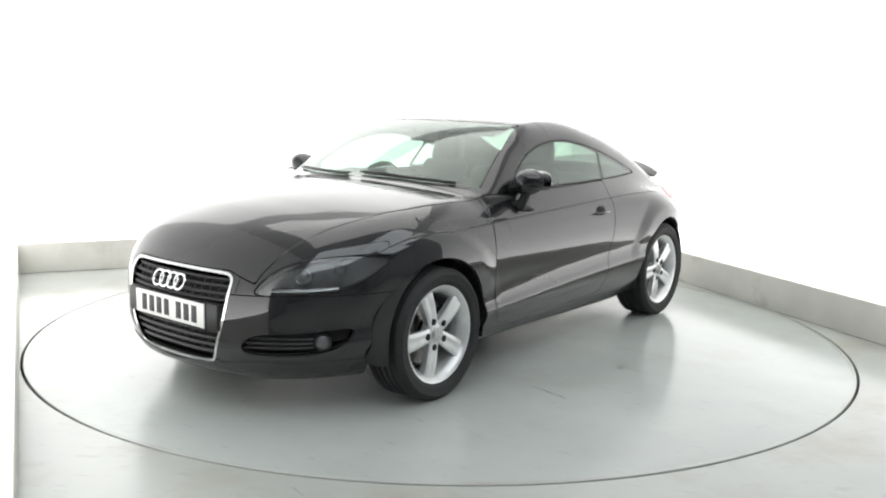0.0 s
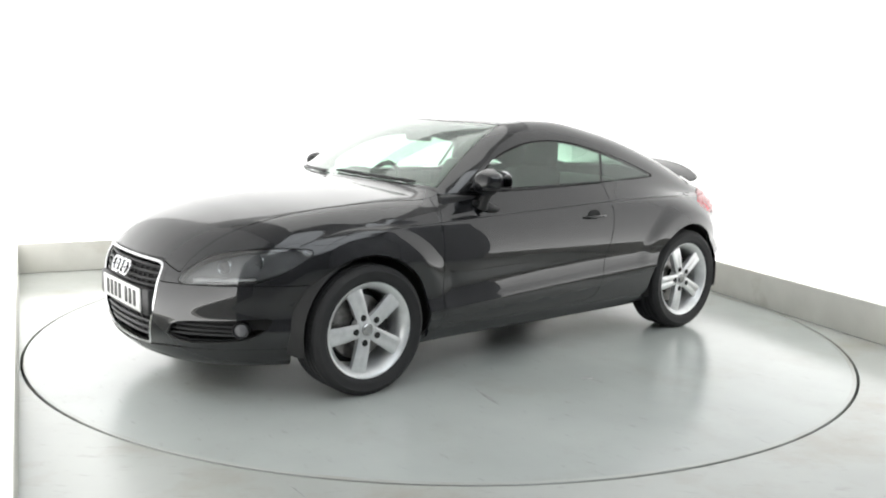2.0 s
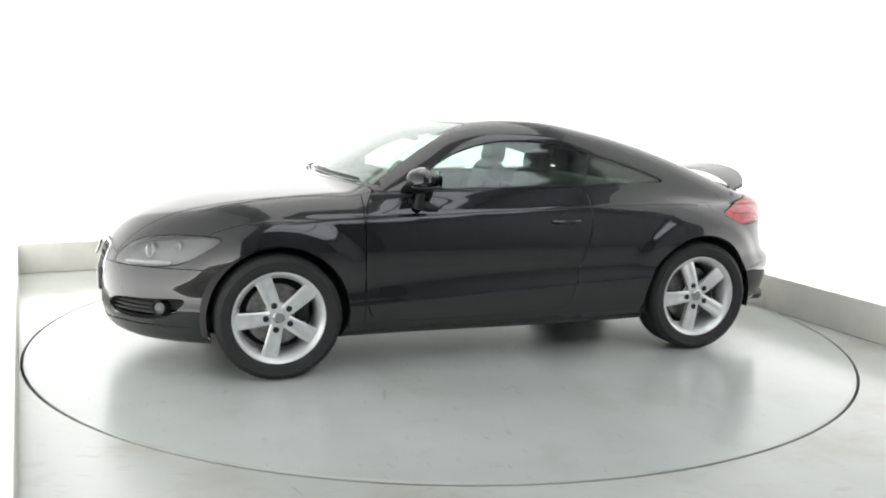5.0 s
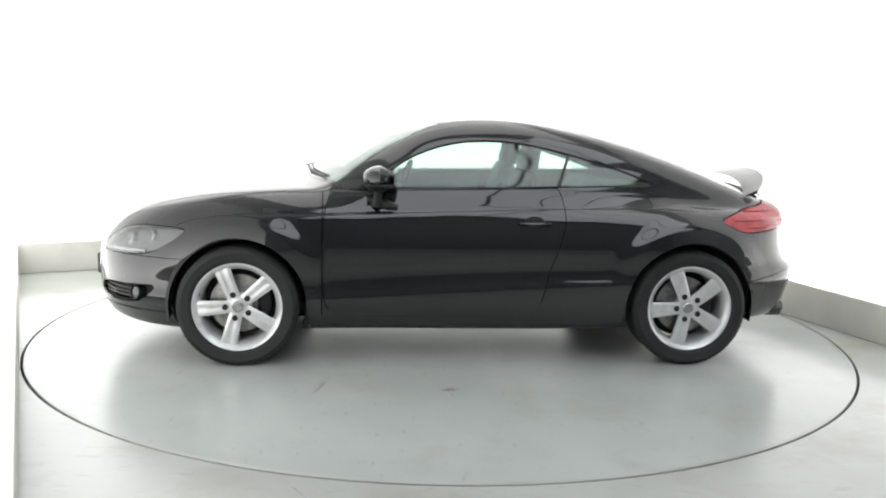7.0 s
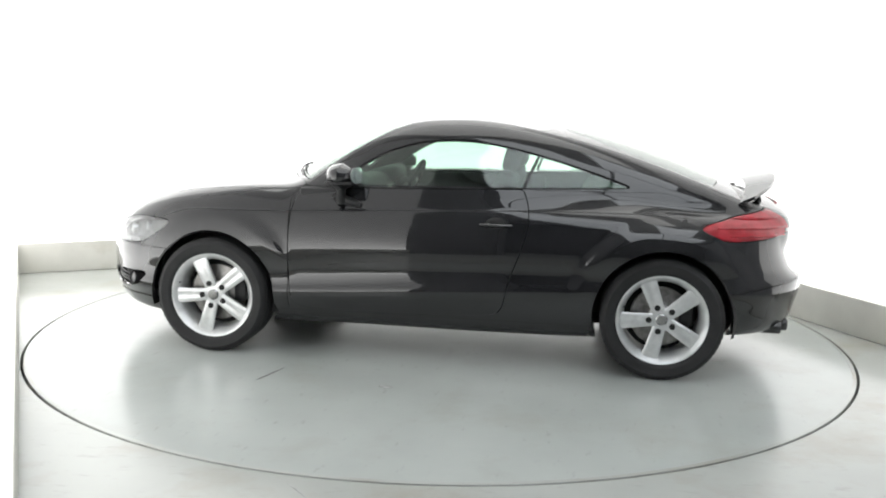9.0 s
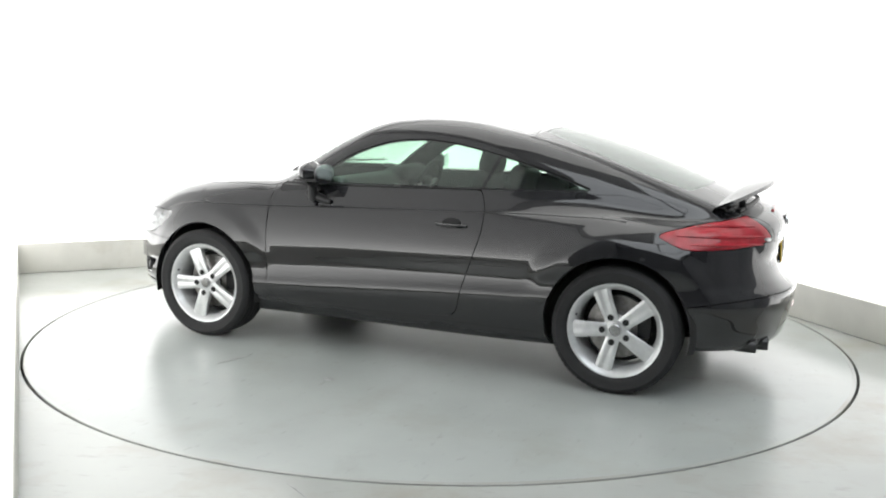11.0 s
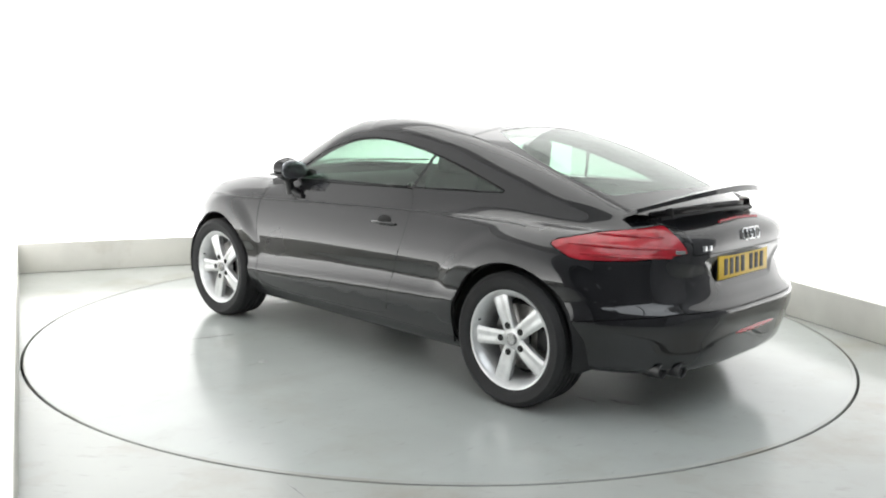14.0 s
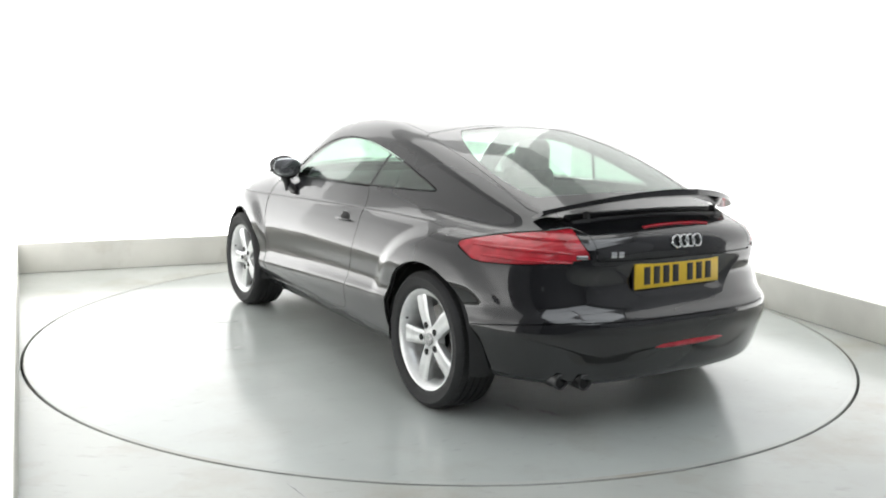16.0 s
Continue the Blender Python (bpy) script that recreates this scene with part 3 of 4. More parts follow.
def belt_strip(sheet):
    """The narrow strip of the skin, from headlamp to tail lamp, that is darkened as the crease's shade."""
    strip = sheet
    for f in (lambda p: p[:, 0] - 1.56, lambda p: -1.25 - p[:, 0], lambda p: 0.55 - np.abs(p[:, 1]), lambda p: p[:, 2] - BELT(p[:, 0]) - 0.0022, lambda p: BELT(p[:, 0]) - 0.0022 - p[:, 2]):
        strip, _ = cut(strip, f(strip[0]))
    return strip


def round_angle(p):
    """The bearing round each end of the car, scaled to metres along its corners."""
    s = np.sign(p[:, 0])
    return np.degrees(np.arctan2(np.abs(p[:, 1]), s * p[:, 0] - 1.2)) * LAMP_STEP


def both(*fields):
    out = fields[0]
    for f in fields[1:]:
        out = np.maximum(out, f)
    return out


def arch_field(p):
    r = np.minimum(np.hypot(p[:, 0] - WHEEL_X, p[:, 2] - WHEEL_Z - 0.005), np.hypot(p[:, 0] + WHEEL_X, p[:, 2] - WHEEL_Z - 0.005))
    return both(r - ARCH, 0.45 - np.abs(p[:, 1]))


def side_glass_field(p):
    return both(WINDOW_LINE(p[:, 0], p[:, 2]), 0.4 - np.abs(p[:, 1]))


def windscreen_field(p):
    a = np.abs(p[:, 1])
    return both(p[:, 0] - (0.94 - 0.43 * a * a), (0.30 - 0.42 * a * a) - p[:, 0], a - (0.728 - 0.25 * (0.75 - p[:, 0])), 0.9 - p[:, 2])


def rear_glass_field(p):
    a = np.abs(p[:, 1])
    edge = 0.535 - 0.55 * (p[:, 0] + 1.22) ** 2 - 0.05 * np.clip(p[:, 0] + 1.22, 0, 1)
    return both(p[:, 0] + 0.69 + 0.12 * a * a, -1.575 + 0.30 * a * a - p[:, 0], a - edge, 0.9 - p[:, 2])


def bonnet_field(p):
    a = np.abs(p[:, 1])
    return both(a - BONNET_SIDE(p[:, 0]), 0.664 - 0.11 * np.clip(a - 0.33, 0, 1) * 3 - p[:, 2], 0.965 - 0.43 * a * a - p[:, 0])


def headlamp_field(p):
    return both(HEADLAMP_LINE(round_angle(p), p[:, 2]), 1.2 - p[:, 0])


def tail_lamp_field(p):
    return both(TAIL_LINE(round_angle(p), p[:, 2]), p[:, 0] + 1.2)


def grille_field(p):
    return both(GRILLE_LINE(p[:, 1], p[:, 2]), 1.8 - p[:, 0])


def fog_field(p):
    return both(FOG_LINE(round_angle(p), p[:, 2]), 1.2 - p[:, 0])


def door_field(p):
    return both(DOOR_LINE(p[:, 0], p[:, 2]), 0.4 - np.abs(p[:, 1]))


def front_bumper_field(p):
    return both(p[:, 2] - 0.567, 1.45 - p[:, 0])


def rear_bumper_field(p):
    return both(p[:, 2] - (0.468 + 0.14 * np.clip(-1.55 - p[:, 0], 0, 0.4)), p[:, 0] + 1.45)


def tailgate_field(p):
    a = np.abs(p[:, 1])
    side = 0.475 + 0.32 * np.clip(p[:, 0] + 1.86, 0, 0.3)
    return both(0.768 - p[:, 2], a - side, p[:, 0] + 0.655 + 0.12 * a * a)


def roof_field(p):
    a = np.abs(p[:, 1])
    return both(a - 0.545, p[:, 0] - 0.27 + 0.42 * a * a, -0.64 - 0.12 * a * a - p[:, 0], 1.2 - p[:, 2])


def sill_field(p):
    return both(p[:, 2] - 0.262, np.abs(p[:, 0]) - 0.86, 0.5 - np.abs(p[:, 1]))


# ---------- wheels ----------
def spoke(angle):
    """One broad spoke with a raised edge on each side, from the hub out to the rim."""
    bm = bmesh.new()
    rows = []
    nu, nv = 10, 9
    for i in range(nu + 1):
        u = i / nu
        r = 0.045 + 0.180 * u
        half = 0.034 + 0.011 * u + 0.006 * max(0, u - 0.85) / 0.15
        face = 0.074 + 0.008 * math.sin(u * 2.6)
        row = []
        for j in range(nv):
            v = -1 + 2 * j / (nv - 1)
            groove = -0.0045 * math.exp(-(v / 0.28) ** 2) * min(1, 4 * u) * (1 - max(0, u - 0.8) * 3)
            drop = -0.007 * abs(v) ** 6
            row.append(Vector((r, face + groove + drop, v * half)))
        row += [Vector((r, face - 0.045, half * 0.75)), Vector((r, face - 0.045, -half * 0.75))]
        rows.append([bm.verts.new(p) for p in row])
    n = nv + 2
    for i in range(nu):
        for j in range(n):
            bm.faces.new((rows[i][j], rows[i][(j + 1) % n], rows[i + 1][(j + 1) % n], rows[i + 1][j]))
    bm.faces.new(rows[0])
    bm.faces.new(rows[-1][::-1])
    bmesh.ops.recalc_face_normals(bm, faces=bm.faces)
    bm.transform(Matrix.Rotation(radians(angle), 4, "Y"))
    return bm


def build_wheel(car, x, side):
    """A wheel with its tyre; its outer face looks along +y before it is turned to its side."""
    rim = part("wheel", lathe([(0.205, -0.10), (0.212, -0.10), (0.212, 0.06), (0.222, 0.075), (0.236, 0.086), (0.240, 0.094), (0.237, 0.099), (0.230, 0.097), (0.222, 0.088), (0.204, 0.07), (0.196, 0.03), (0.196, -0.09)], 72, True),
               ALLOY, car, "silver five-spoke alloy wheel", pose(x, side * 0.790, WHEEL_Z, 0, 0, 0 if side > 0 else 180))
    tyre = [(0.236, -0.095), (0.262, -0.112), (0.290, -0.114), (0.308, -0.106), (0.318, -0.09)]
    for g in (-0.055, -0.018, 0.018, 0.055):
        tyre += [(0.3215, g - 0.006), (0.314, g - 0.004), (0.314, g + 0.004), (0.3215, g + 0.006)]
    tyre += [(0.318, 0.09), (0.308, 0.106), (0.296, 0.112), (0.292, 0.116), (0.288, 0.114), (0.262, 0.112), (0.250, 0.108), (0.246, 0.103), (0.238, 0.097)]
    t = part("tyre", lathe(tyre, 96), RUBBER, rim, "black treaded rubber tyre")
    lugs = bmesh.new()
    for k in range(66):
        for s in (-1, 1):
            b = box((0.0105, 0.034, 0.021), 0.0, pose(0, 0, 0, 0, 0, 18 * s) @ pose(0, 0, 0))
            b.transform(Matrix.Rotation(2 * math.pi * (k + 0.5 * (s > 0)) / 66, 4, "Y") @ pose(0.3150, s * 0.074, 0, 0, 0, -20 * s))
            me = bpy.data.meshes.new("lug")
            b.to_mesh(me)
            b.free()
            lugs.from_mesh(me)
            bpy.data.meshes.remove(me)
    tagged(part("tread", lugs, RUBBER, rim, "raised tread blocks", smooth=False), kind="stuff")
    for k in range(5):
        part("spoke", spoke(4 + 72 * k), ALLOY, rim)
    part("hub_cap", lathe([(0.0, 0.084), (0.024, 0.083), (0.030, 0.078), (0.031, 0.05), (0.0, 0.05)], 32), LAMP_BACK, rim, "grey hub cap")
    part("hub", lathe([(0.0, 0.072), (0.05, 0.070), (0.066, 0.062), (0.070, 0.03), (0.0, 0.03)], 40), ALLOY, rim)
    for k in range(5):
        a = -radians(4 + 72 * k)
        # Bolt holes are raised studs, their shade put into the dark colour.
        part("wheel_bolt", lathe([(0.0, 0.0765), (0.012, 0.0765), (0.0160, 0.074), (0.0160, 0.05), (0.0, 0.05)], 12), CAVITY, rim, "raised dark stud drawn as a shaded bolt hole", pose(0.066 * math.cos(a), 0.005, 0.066 * math.sin(a)))
    part("brake_disc", lathe([(0.07, -0.006), (0.158, -0.006), (0.160, -0.012), (0.158, -0.03), (0.07, -0.03), (0.06, 0.0)], 48, True), STEEL, rim, "worn steel brake disc")
    part("caliper", box((0.07, 0.055, 0.15), 0.012, pose(-0.13, -0.018, 0.03)), TRIM, rim, "dark brake caliper")
    part("backing", lathe([(0.0, -0.06), (0.19, -0.06), (0.19, -0.07), (0.0, -0.07)], 40), CAVITY, rim, "dark wheel backing")
    part("valve", tube([(0.2, 0.06, 0.06), (0.197, 0.085, 0.06)], 0.004, 8), RUBBER, rim, "black tyre valve")
    return rim


def wheel_liner(car, x, side):
    bm = bmesh.new()
    n, rows = 40, []
    prof = [(0.36, 0.05), (0.385, 0.0), (0.39, -0.40), (0.20, -0.42), (0.0, -0.42)]
    for k in range(n + 1):
        a = radians(-13 + 206 * k / n)
        rows.append([bm.verts.new((r * math.cos(a), y * side, r * math.sin(a))) for r, y in prof])
    for k in range(n):
        for i in range(len(prof) - 1):
            bm.faces.new((rows[k][i], rows[k][i + 1], rows[k + 1][i + 1], rows[k + 1][i]))
    bmesh.ops.remove_doubles(bm, verts=bm.verts, dist=1e-5)
    return part("wheel_liner", bm, CAVITY, car, "black wheel arch liner", pose(x, side * 0.83, WHEEL_Z))


# ---------- smaller parts ----------
def on_skin(x, y, z, way):
    """The place on the skin met from outside along a way, and its normal."""
    d = np.array(way, float)
    d /= np.linalg.norm(d)
    s = np.linspace(-1.5, 1.5, 1500)
    p = np.array([x, y, z]) + d * s[:, None]
    f = skin(p)
    i = int(np.argmax(f < 0))
    q = p[i]
    g = slope(skin, q[None], 0.004)[0]
    return Vector(q), Vector(g / np.linalg.norm(g))


def build_mirror(car, side):
    """A door mirror on a black foot."""
    bm = bmesh.new()
    bmesh.ops.create_uvsphere(bm, u_segments=32, v_segments=20, radius=1)
    for v in bm.verts:
        x, y, z = v.co
        front = max(0, x)
        back = x < 0
        k = 1 - 0.25 * max(0, y)
        v.co = Vector(((0.098 * x * (1 - 0.3 * max(0, y)) if not back else 0.075 * math.copysign(abs(x) ** 2.5, x)), 0.092 * y, 0.070 * k * math.copysign(abs(z) ** 0.8, z) + 0.01 * y - 0.006 * (z < 0)))
    bm.transform(pose(0.48, 0.880, 1.014, 0, 0, -8))
    if side < 0:
        bm.transform(Matrix.Diagonal((1, -1, 1, 1)))
        bmesh.ops.reverse_faces(bm, faces=bm.faces)
    shell = part("door_mirror", bm, PAINT, car, "black door mirror on a plastic foot")
    g = bmesh.new()
    bmesh.ops.create_uvsphere(g, u_segments=28, v_segments=10, radius=1)
    for v in g.verts:
        v.co = Vector((0.004 * v.co.x, 0.085 * math.copysign(abs(v.co.y) ** 0.8, v.co.y), 0.053 * math.copysign(abs(v.co.z) ** 0.8, v.co.z)))
    g.transform(pose(0.403, side * 0.890, 1.016, 0, 0, -8 * side))
    part("mirror_glass", g, CHROME, shell, "mirror glass")
    band = box((0.150, 0.170, 0.012), 0.005, pose(0.478, side * 0.878, 0.982, 0, 0, -8 * side))
    part("indicator", band, TRIM, shell, "black indicator strip")
    foot = tube([(0.50, side * 0.835, 0.875), (0.50, side * 0.85, 0.905), (0.495, side * 0.865, 0.945), (0.485, side * 0.872, 0.985)], lambda t: 0.034 - 0.010 * math.sin(t * math.pi), 14)
    part("foot", foot, TRIM, shell, "black plastic foot")
    base = tube([(0.55, side * 0.826, 0.905), (0.50, side * 0.832, 0.890), (0.44, side * 0.838, 0.872), (0.39, side * 0.842, 0.860)], lambda t: 0.008 + 0.018 * math.sin(0.35 + t * 2.5), 12)
    part("base", base, TRIM, shell, "black plastic base")


def build_plate(car, name, at, mat, label):
    plate = part(name, box((0.52, 0.008, 0.111), 0.003), mat, car, label, at)
    x = -0.215
    for i, w in enumerate((0.05, 0.05, 0.05, 0.05, 0.05, 0.05, 0.05)):
        if i == 4:
            x += 0.033
        part("bar", box((w - 0.012, 0.003, 0.077), 0.0015, pose(x + w / 2, -0.0045, 0.0)), PLATE_INK, plate, "dark registration bar")
        x += w + 0.008
    part("holder", box((0.53, 0.006, 0.119), 0.003, pose(0, 0.006, 0)), TRIM, plate, "black plate holder")
    return plate


def build_rings(car, centre, normal, radius, pitch, thick, label):
    rot = normal.to_track_quat("-Y", "Z").to_matrix().to_4x4()
    badge = None
    for k in range(4):
        ring = [(radius * math.cos(2 * math.pi * i / 28), 0.0015 * (-1) ** k, radius * math.sin(2 * math.pi * i / 28)) for i in range(28)]
        bm = tube(ring, thick, 8, True)
        bm.transform(pose((k - 1.5) * pitch, -0.004, 0))
        if badge is None:
            badge = part("badge", bm, CHROME, car, label, Matrix.Translation(centre + normal * 0.004) @ rot)
        else:
            part("ring", bm, CHROME, badge)
    return badge


def build_seat(car, side):
    """A sports seat with side bolsters and a separate headrest."""
    y = side * 0.36
    s = part("front_seat", box((0.50, 0.47, 0.16), 0.05, pose(-0.02, y, 0.44, 0, -8, 0), 3), LEATHER, car, "dark leather sports seat")
    part("backrest", box((0.14, 0.44, 0.60), 0.055, pose(-0.295, y, 0.76, 0, -17, 0), 3, 0.82), LEATHER, s)
    for k in (1, -1):
        part("bolster", box((0.17, 0.09, 0.46), 0.04, pose(-0.25, y + k * 0.20, 0.72, 0, -17, 0), 3, 0.8), LEATHER, s)
        part("headrest_post", tube([(-0.385, y + k * 0.06, 1.0), (-0.40, y + k * 0.06, 1.08)], 0.007, 8), CHROME, s, "chrome post")
    part("headrest", box((0.11, 0.26, 0.19), 0.045, pose(-0.40, y, 1.125, 0, -12, 0), 3, 0.85), LEATHER, s)


def build_cabin(car):
    build_seat(car, 1)
    build_seat(car, -1)
    d = part("dashboard", box((0.42, 1.36, 0.30), 0.09, pose(0.64, 0, 0.80, 0, 12, 0), 4), CABIN, car, "dark grey moulded dashboard")
    part("binnacle", box((0.20, 0.36, 0.11), 0.045, pose(0.50, -0.36, 0.945, 0, 14, 0), 3), CABIN, d)
    for k in (-0.6, -0.1, 0.1, 0.6):
        part("air_vent", lathe([(0.0, 0.0), (0.028, 0.0), (0.036, 0.006), (0.036, -0.03), (0.0, -0.03)], 24), STEEL, d, "round metal air vent", pose(0.42, k, 0.86, 0, 0, 90))
    wheel = part("steering_wheel", tube([(0, 0.18 * math.cos(2 * math.pi * k / 36), 0.18 * math.sin(2 * math.pi * k / 36)) for k in range(36)], 0.015, 10, True), LEATHER, car, "dark leather steering wheel", pose(0.335, -0.36, 0.87, 0, -24, 0))
    part("hub", box((0.05, 0.15, 0.12), 0.025, pose(0.02, 0, 0), 3), CABIN, wheel)
    for a in (8, 172, 270):
        part("spoke", box((0.015, 0.13, 0.035), 0.006, pose(0.012, 0, 0) @ Matrix.Rotation(radians(a), 4, "X") @ pose(0, 0.11, 0)), STEEL, wheel, "satin metal spoke")
    part("column", tube([(0.02, 0, 0), (0.28, 0, -0.06)], 0.045, 12), CABIN, wheel)
    m = part("rear_view_mirror", box((0.04, 0.24, 0.07), 0.02, pose(0.30, 0, 1.225, 0, 15, 0), 3), CABIN, car, "black interior mirror")
    part("stalk", tube([(0.31, 0, 1.24), (0.40, 0, 1.262)], 0.012, 8), CABIN, m)
    part("centre_console", box((0.95, 0.24, 0.34), 0.05, pose(0.12, 0, 0.46), 3), CABIN, car)
    part("rear_bench", box((0.30, 1.05, 0.62), 0.08, pose(-0.86, 0, 0.66, 0, -24, 0), 3), LEATHER, car, "dark leather rear bench")
    part("parcel_shelf", box((0.62, 1.06, 0.04), 0.015, pose(-1.28, 0, 0.90, 0, -4, 0)), CABIN, car, "dark parcel shelf")
    for s in (1, -1):
        part("door_card", box((1.30, 0.05, 0.52), 0.02, pose(0.10, s * 0.755, 0.685, -6 * s, 0, 0)), CABIN, car, "dark door lining")
        part("sun_visor", box((0.15, 0.34, 0.015), 0.006, pose(0.17, s * 0.30, 1.255, 0, 14, 0)), HEADLINER, car, "grey sun visor")


def build_headlamp(car, sheet, side):
    lamp = panel("headlamp", sheet, LENS, car, "clear headlamp with a dark housing", 0.004, 0.001)
    panel("housing", sheet, LAMP_DARK, lamp, "dark grey lamp housing", 0.01, 0.055)
    for x, y, z, r, name in ((1.845, 0.60, 0.643, 0.031, "projector"), (1.715, 0.675, 0.668, 0.027, "main_beam")):
        c = Vector((x, y * side, z))
        out = Vector((0.85, 0.45 * side, 0.12)).normalized()
        rot = out.to_track_quat("Y", "Z").to_matrix().to_4x4()
        p = part(name, lathe([(r * 0.85, -0.03), (r, 0.0), (r + 0.004, 0.004), (r + 0.007, 0.0), (r + 0.007, -0.04)], 32), CHROME, lamp, "bright lamp bezel", Matrix.Translation(c) @ rot)
        dome = part("bulb_lens", lathe([(0.0, 0.012), (r * 0.4, 0.009), (r * 0.75, -0.002), (r * 0.86, -0.014), (0.0, -0.014)], 28), LAMP_DARK, lamp, "clear projector lens", Matrix.Translation(c) @ rot)
    pts = [(u, z) for u, z in ((34.5, 0.586), (44, 0.588), (53, 0.592))]
    strip = []
    for u, z in pts:
        q, n = on_skin(1.2, 0, z, (-math.cos(radians(u)), -side * math.sin(radians(u)), 0))
        strip.append(q - n * 0.022)
    part("reflector_strip", tube(strip, 0.013, 8), LAMP_BACK, lamp, "bright reflector strip")


def build_tail_lamp(car, sheet, side):
    lamp = panel("tail_lamp", sheet, RED_LENS, car, "red rear lamp", 0.02, 0.001)
    for z0, z1, u0, u1, mat, label in ((0.848, 0.850, 42, 62, RED_LENS, "raised red bar"), (0.800, 0.806, 39, 70, RED_LENS, "raised red bar"), (0.762, 0.768, 40, 66, RED_LENS, "raised red bar")):
        strip = []
        for k in range(9):
            u, z = u0 + (u1 - u0) * k / 8, z0 + (z1 - z0) * k / 8
            q, n = on_skin(-1.2, 0, z, (math.cos(radians(u)), -side * math.sin(radians(u)), 0))
            strip.append(q)
        part("lens_bar", tube(strip, lambda t: 0.004 + 0.006 * math.sin(math.pi * t), 8), mat, lamp, label)
    q, n = on_skin(-1.2, 0, 0.785, (math.cos(radians(37.5)), -side * math.sin(radians(37.5)), 0))
    rot = n.to_track_quat("-Y", "Z").to_matrix().to_4x4()
    part("reversing_lens", box((0.05, 0.01, 0.018), 0.004), LAMP_BACK, lamp, "clear reversing lens", Matrix.Translation(q) @ rot)


def build_car():
    car = tagged(new("car"), "glossy black two-door coupe with silver alloy wheels on a turntable", "car")
    whole = solid_mesh(skin, (-2.12, -1.008, 0.1), (2.2, 1.008, 1.42), 0.016)
    _, sheet = carve(whole, arch_field)
    # dark structure behind the joints
    inner = sheet
    for f in (side_glass_field, windscreen_field, rear_glass_field, grille_field, fog_field, headlamp_field):
        _, inner = carve(inner, f)
    panel("inner_shell", inner, CAVITY, car, "dark inner body shell", 0.01, 0.020)

    screen, sheet = carve(sheet, windscreen_field, GAP)
    panel("windscreen", screen, WINDOW, car, "green tinted windscreen", 0.005, 0.002)
    back, sheet = carve(sheet, rear_glass_field, GAP)
    panel("rear_window", back, WINDOW, car, "green tinted rear window", 0.005, 0.002)
    glass_sheet, sheet = carve(sheet, side_glass_field, GAP)
    seal, glass_sheet = cut(glass_sheet, -(side_glass_field(glass_sheet[0]) + 0.006))
    post = lambda p: np.abs((p[:, 0] + 0.488) + 0.42 * (p[:, 2] - 0.984)) - 0.010
    pillar, glass_sheet = carve(glass_sheet, post)
    door_glass, quarter = cut(glass_sheet, -(glass_sheet[0][:, 0] + 0.488 + 0.42 * (glass_sheet[0][:, 2] - 0.984)))
    for piece, name, mat, label in ((seal, "window_seal", TRIM, "black rubber window seal"), (pillar, "window_post", TRIM, "black window post"), (door_glass, "door_window", WINDOW, "green tinted door window"), (quarter, "quarter_window", WINDOW, "green tinted quarter window")):
        for half in halves(piece):
            panel(name, half, mat, car, label, 0.006, 0.003)
    grille, sheet = carve(sheet, grille_field)
    frame_sheet, mesh_sheet = cut(grille, -(grille_field(grille[0]) + 0.010))
    chrome = panel("grille_frame", frame_sheet, CHROME, car, "polished metal grille frame", 0.014, -0.002)
    panel("grille_back", mesh_sheet, CAVITY, chrome, "dark grille recess", 0.01, 0.055)
    # slats follow the nose's curve
    for z in [0.285, 0.32, 0.355, 0.39, 0.535, 0.565, 0.60, 0.63]:
        reach = float(np.interp(z, [0.25, 0.45, 0.6, 0.64], [0.262, 0.345, 0.360, 0.335]))
        line = []
        for k in range(15):
            y = reach * (-1 + 2 * k / 14)
            q, n = on_skin(1.9, y, z, (-1, 0, 0))
            line.append(q - n * 0.022)
        part("slat", tube(line, 0.0085, 6), TRIM, chrome, "dark horizontal slat")
    for k in range(13):
        y = -0.30 + 0.05 * k
        for z0, z1 in ((0.272, 0.40), (0.525, 0.64)):
            if abs(y) < np.interp(z0, [0.25, 0.45, 0.6], [0.262, 0.345, 0.36]):
                line = []
                for j in range(4):
                    q, n = on_skin(1.9, y, z0 + (z1 - z0) * j / 3, (-1, 0, 0))
                    line.append(q - n * 0.030)
                part("upright", tube(line, 0.005, 6), TRIM, chrome, "dark upright bar")
    part("plate_panel", box((0.05, 0.68, 0.125), 0.015, pose(2.085, 0, 0.458, 0, 0, 0)), TRIM, chrome, "grey plate panel")

    # The crease's shade is a thin dark strip laid on the skin.
    for half in halves(belt_strip(sheet)):
        panel("crease_shade", half, TRIM, car, "thin dark strip drawn as the shade of the flank's crease", 0.0015, -0.0006)
    lamps, sheet = carve(sheet, headlamp_field, GAP)
    for half, side in zip(halves(lamps), (1, -1)):
        build_headlamp(car, half, side)
    tails, sheet = carve(sheet, tail_lamp_field, GAP)
    for half, side in zip(halves(tails), (1, -1)):
        build_tail_lamp(car, half, side)
    bonnet, sheet = carve(sheet, bonnet_field, GAP)
    panel("bonnet", bonnet, PAINT, car)
    doors, sheet = carve(sheet, door_field, GAP)
    for half, side in zip(halves(doors), (1, -1)):
        door = panel("door", half, PAINT, car)
        q, n = on_skin(-0.35, side * 1.2, 0.785, (0, -side, 0))
        # No hollow here: a dark bulge carries the recess's shade in its colour.
        cup = bmesh.new()
        bmesh.ops.create_uvsphere(cup, u_segments=24, v_segments=12, radius=1)
        cup.transform(Matrix.Diagonal((0.058, 0.010, 0.040, 1)))
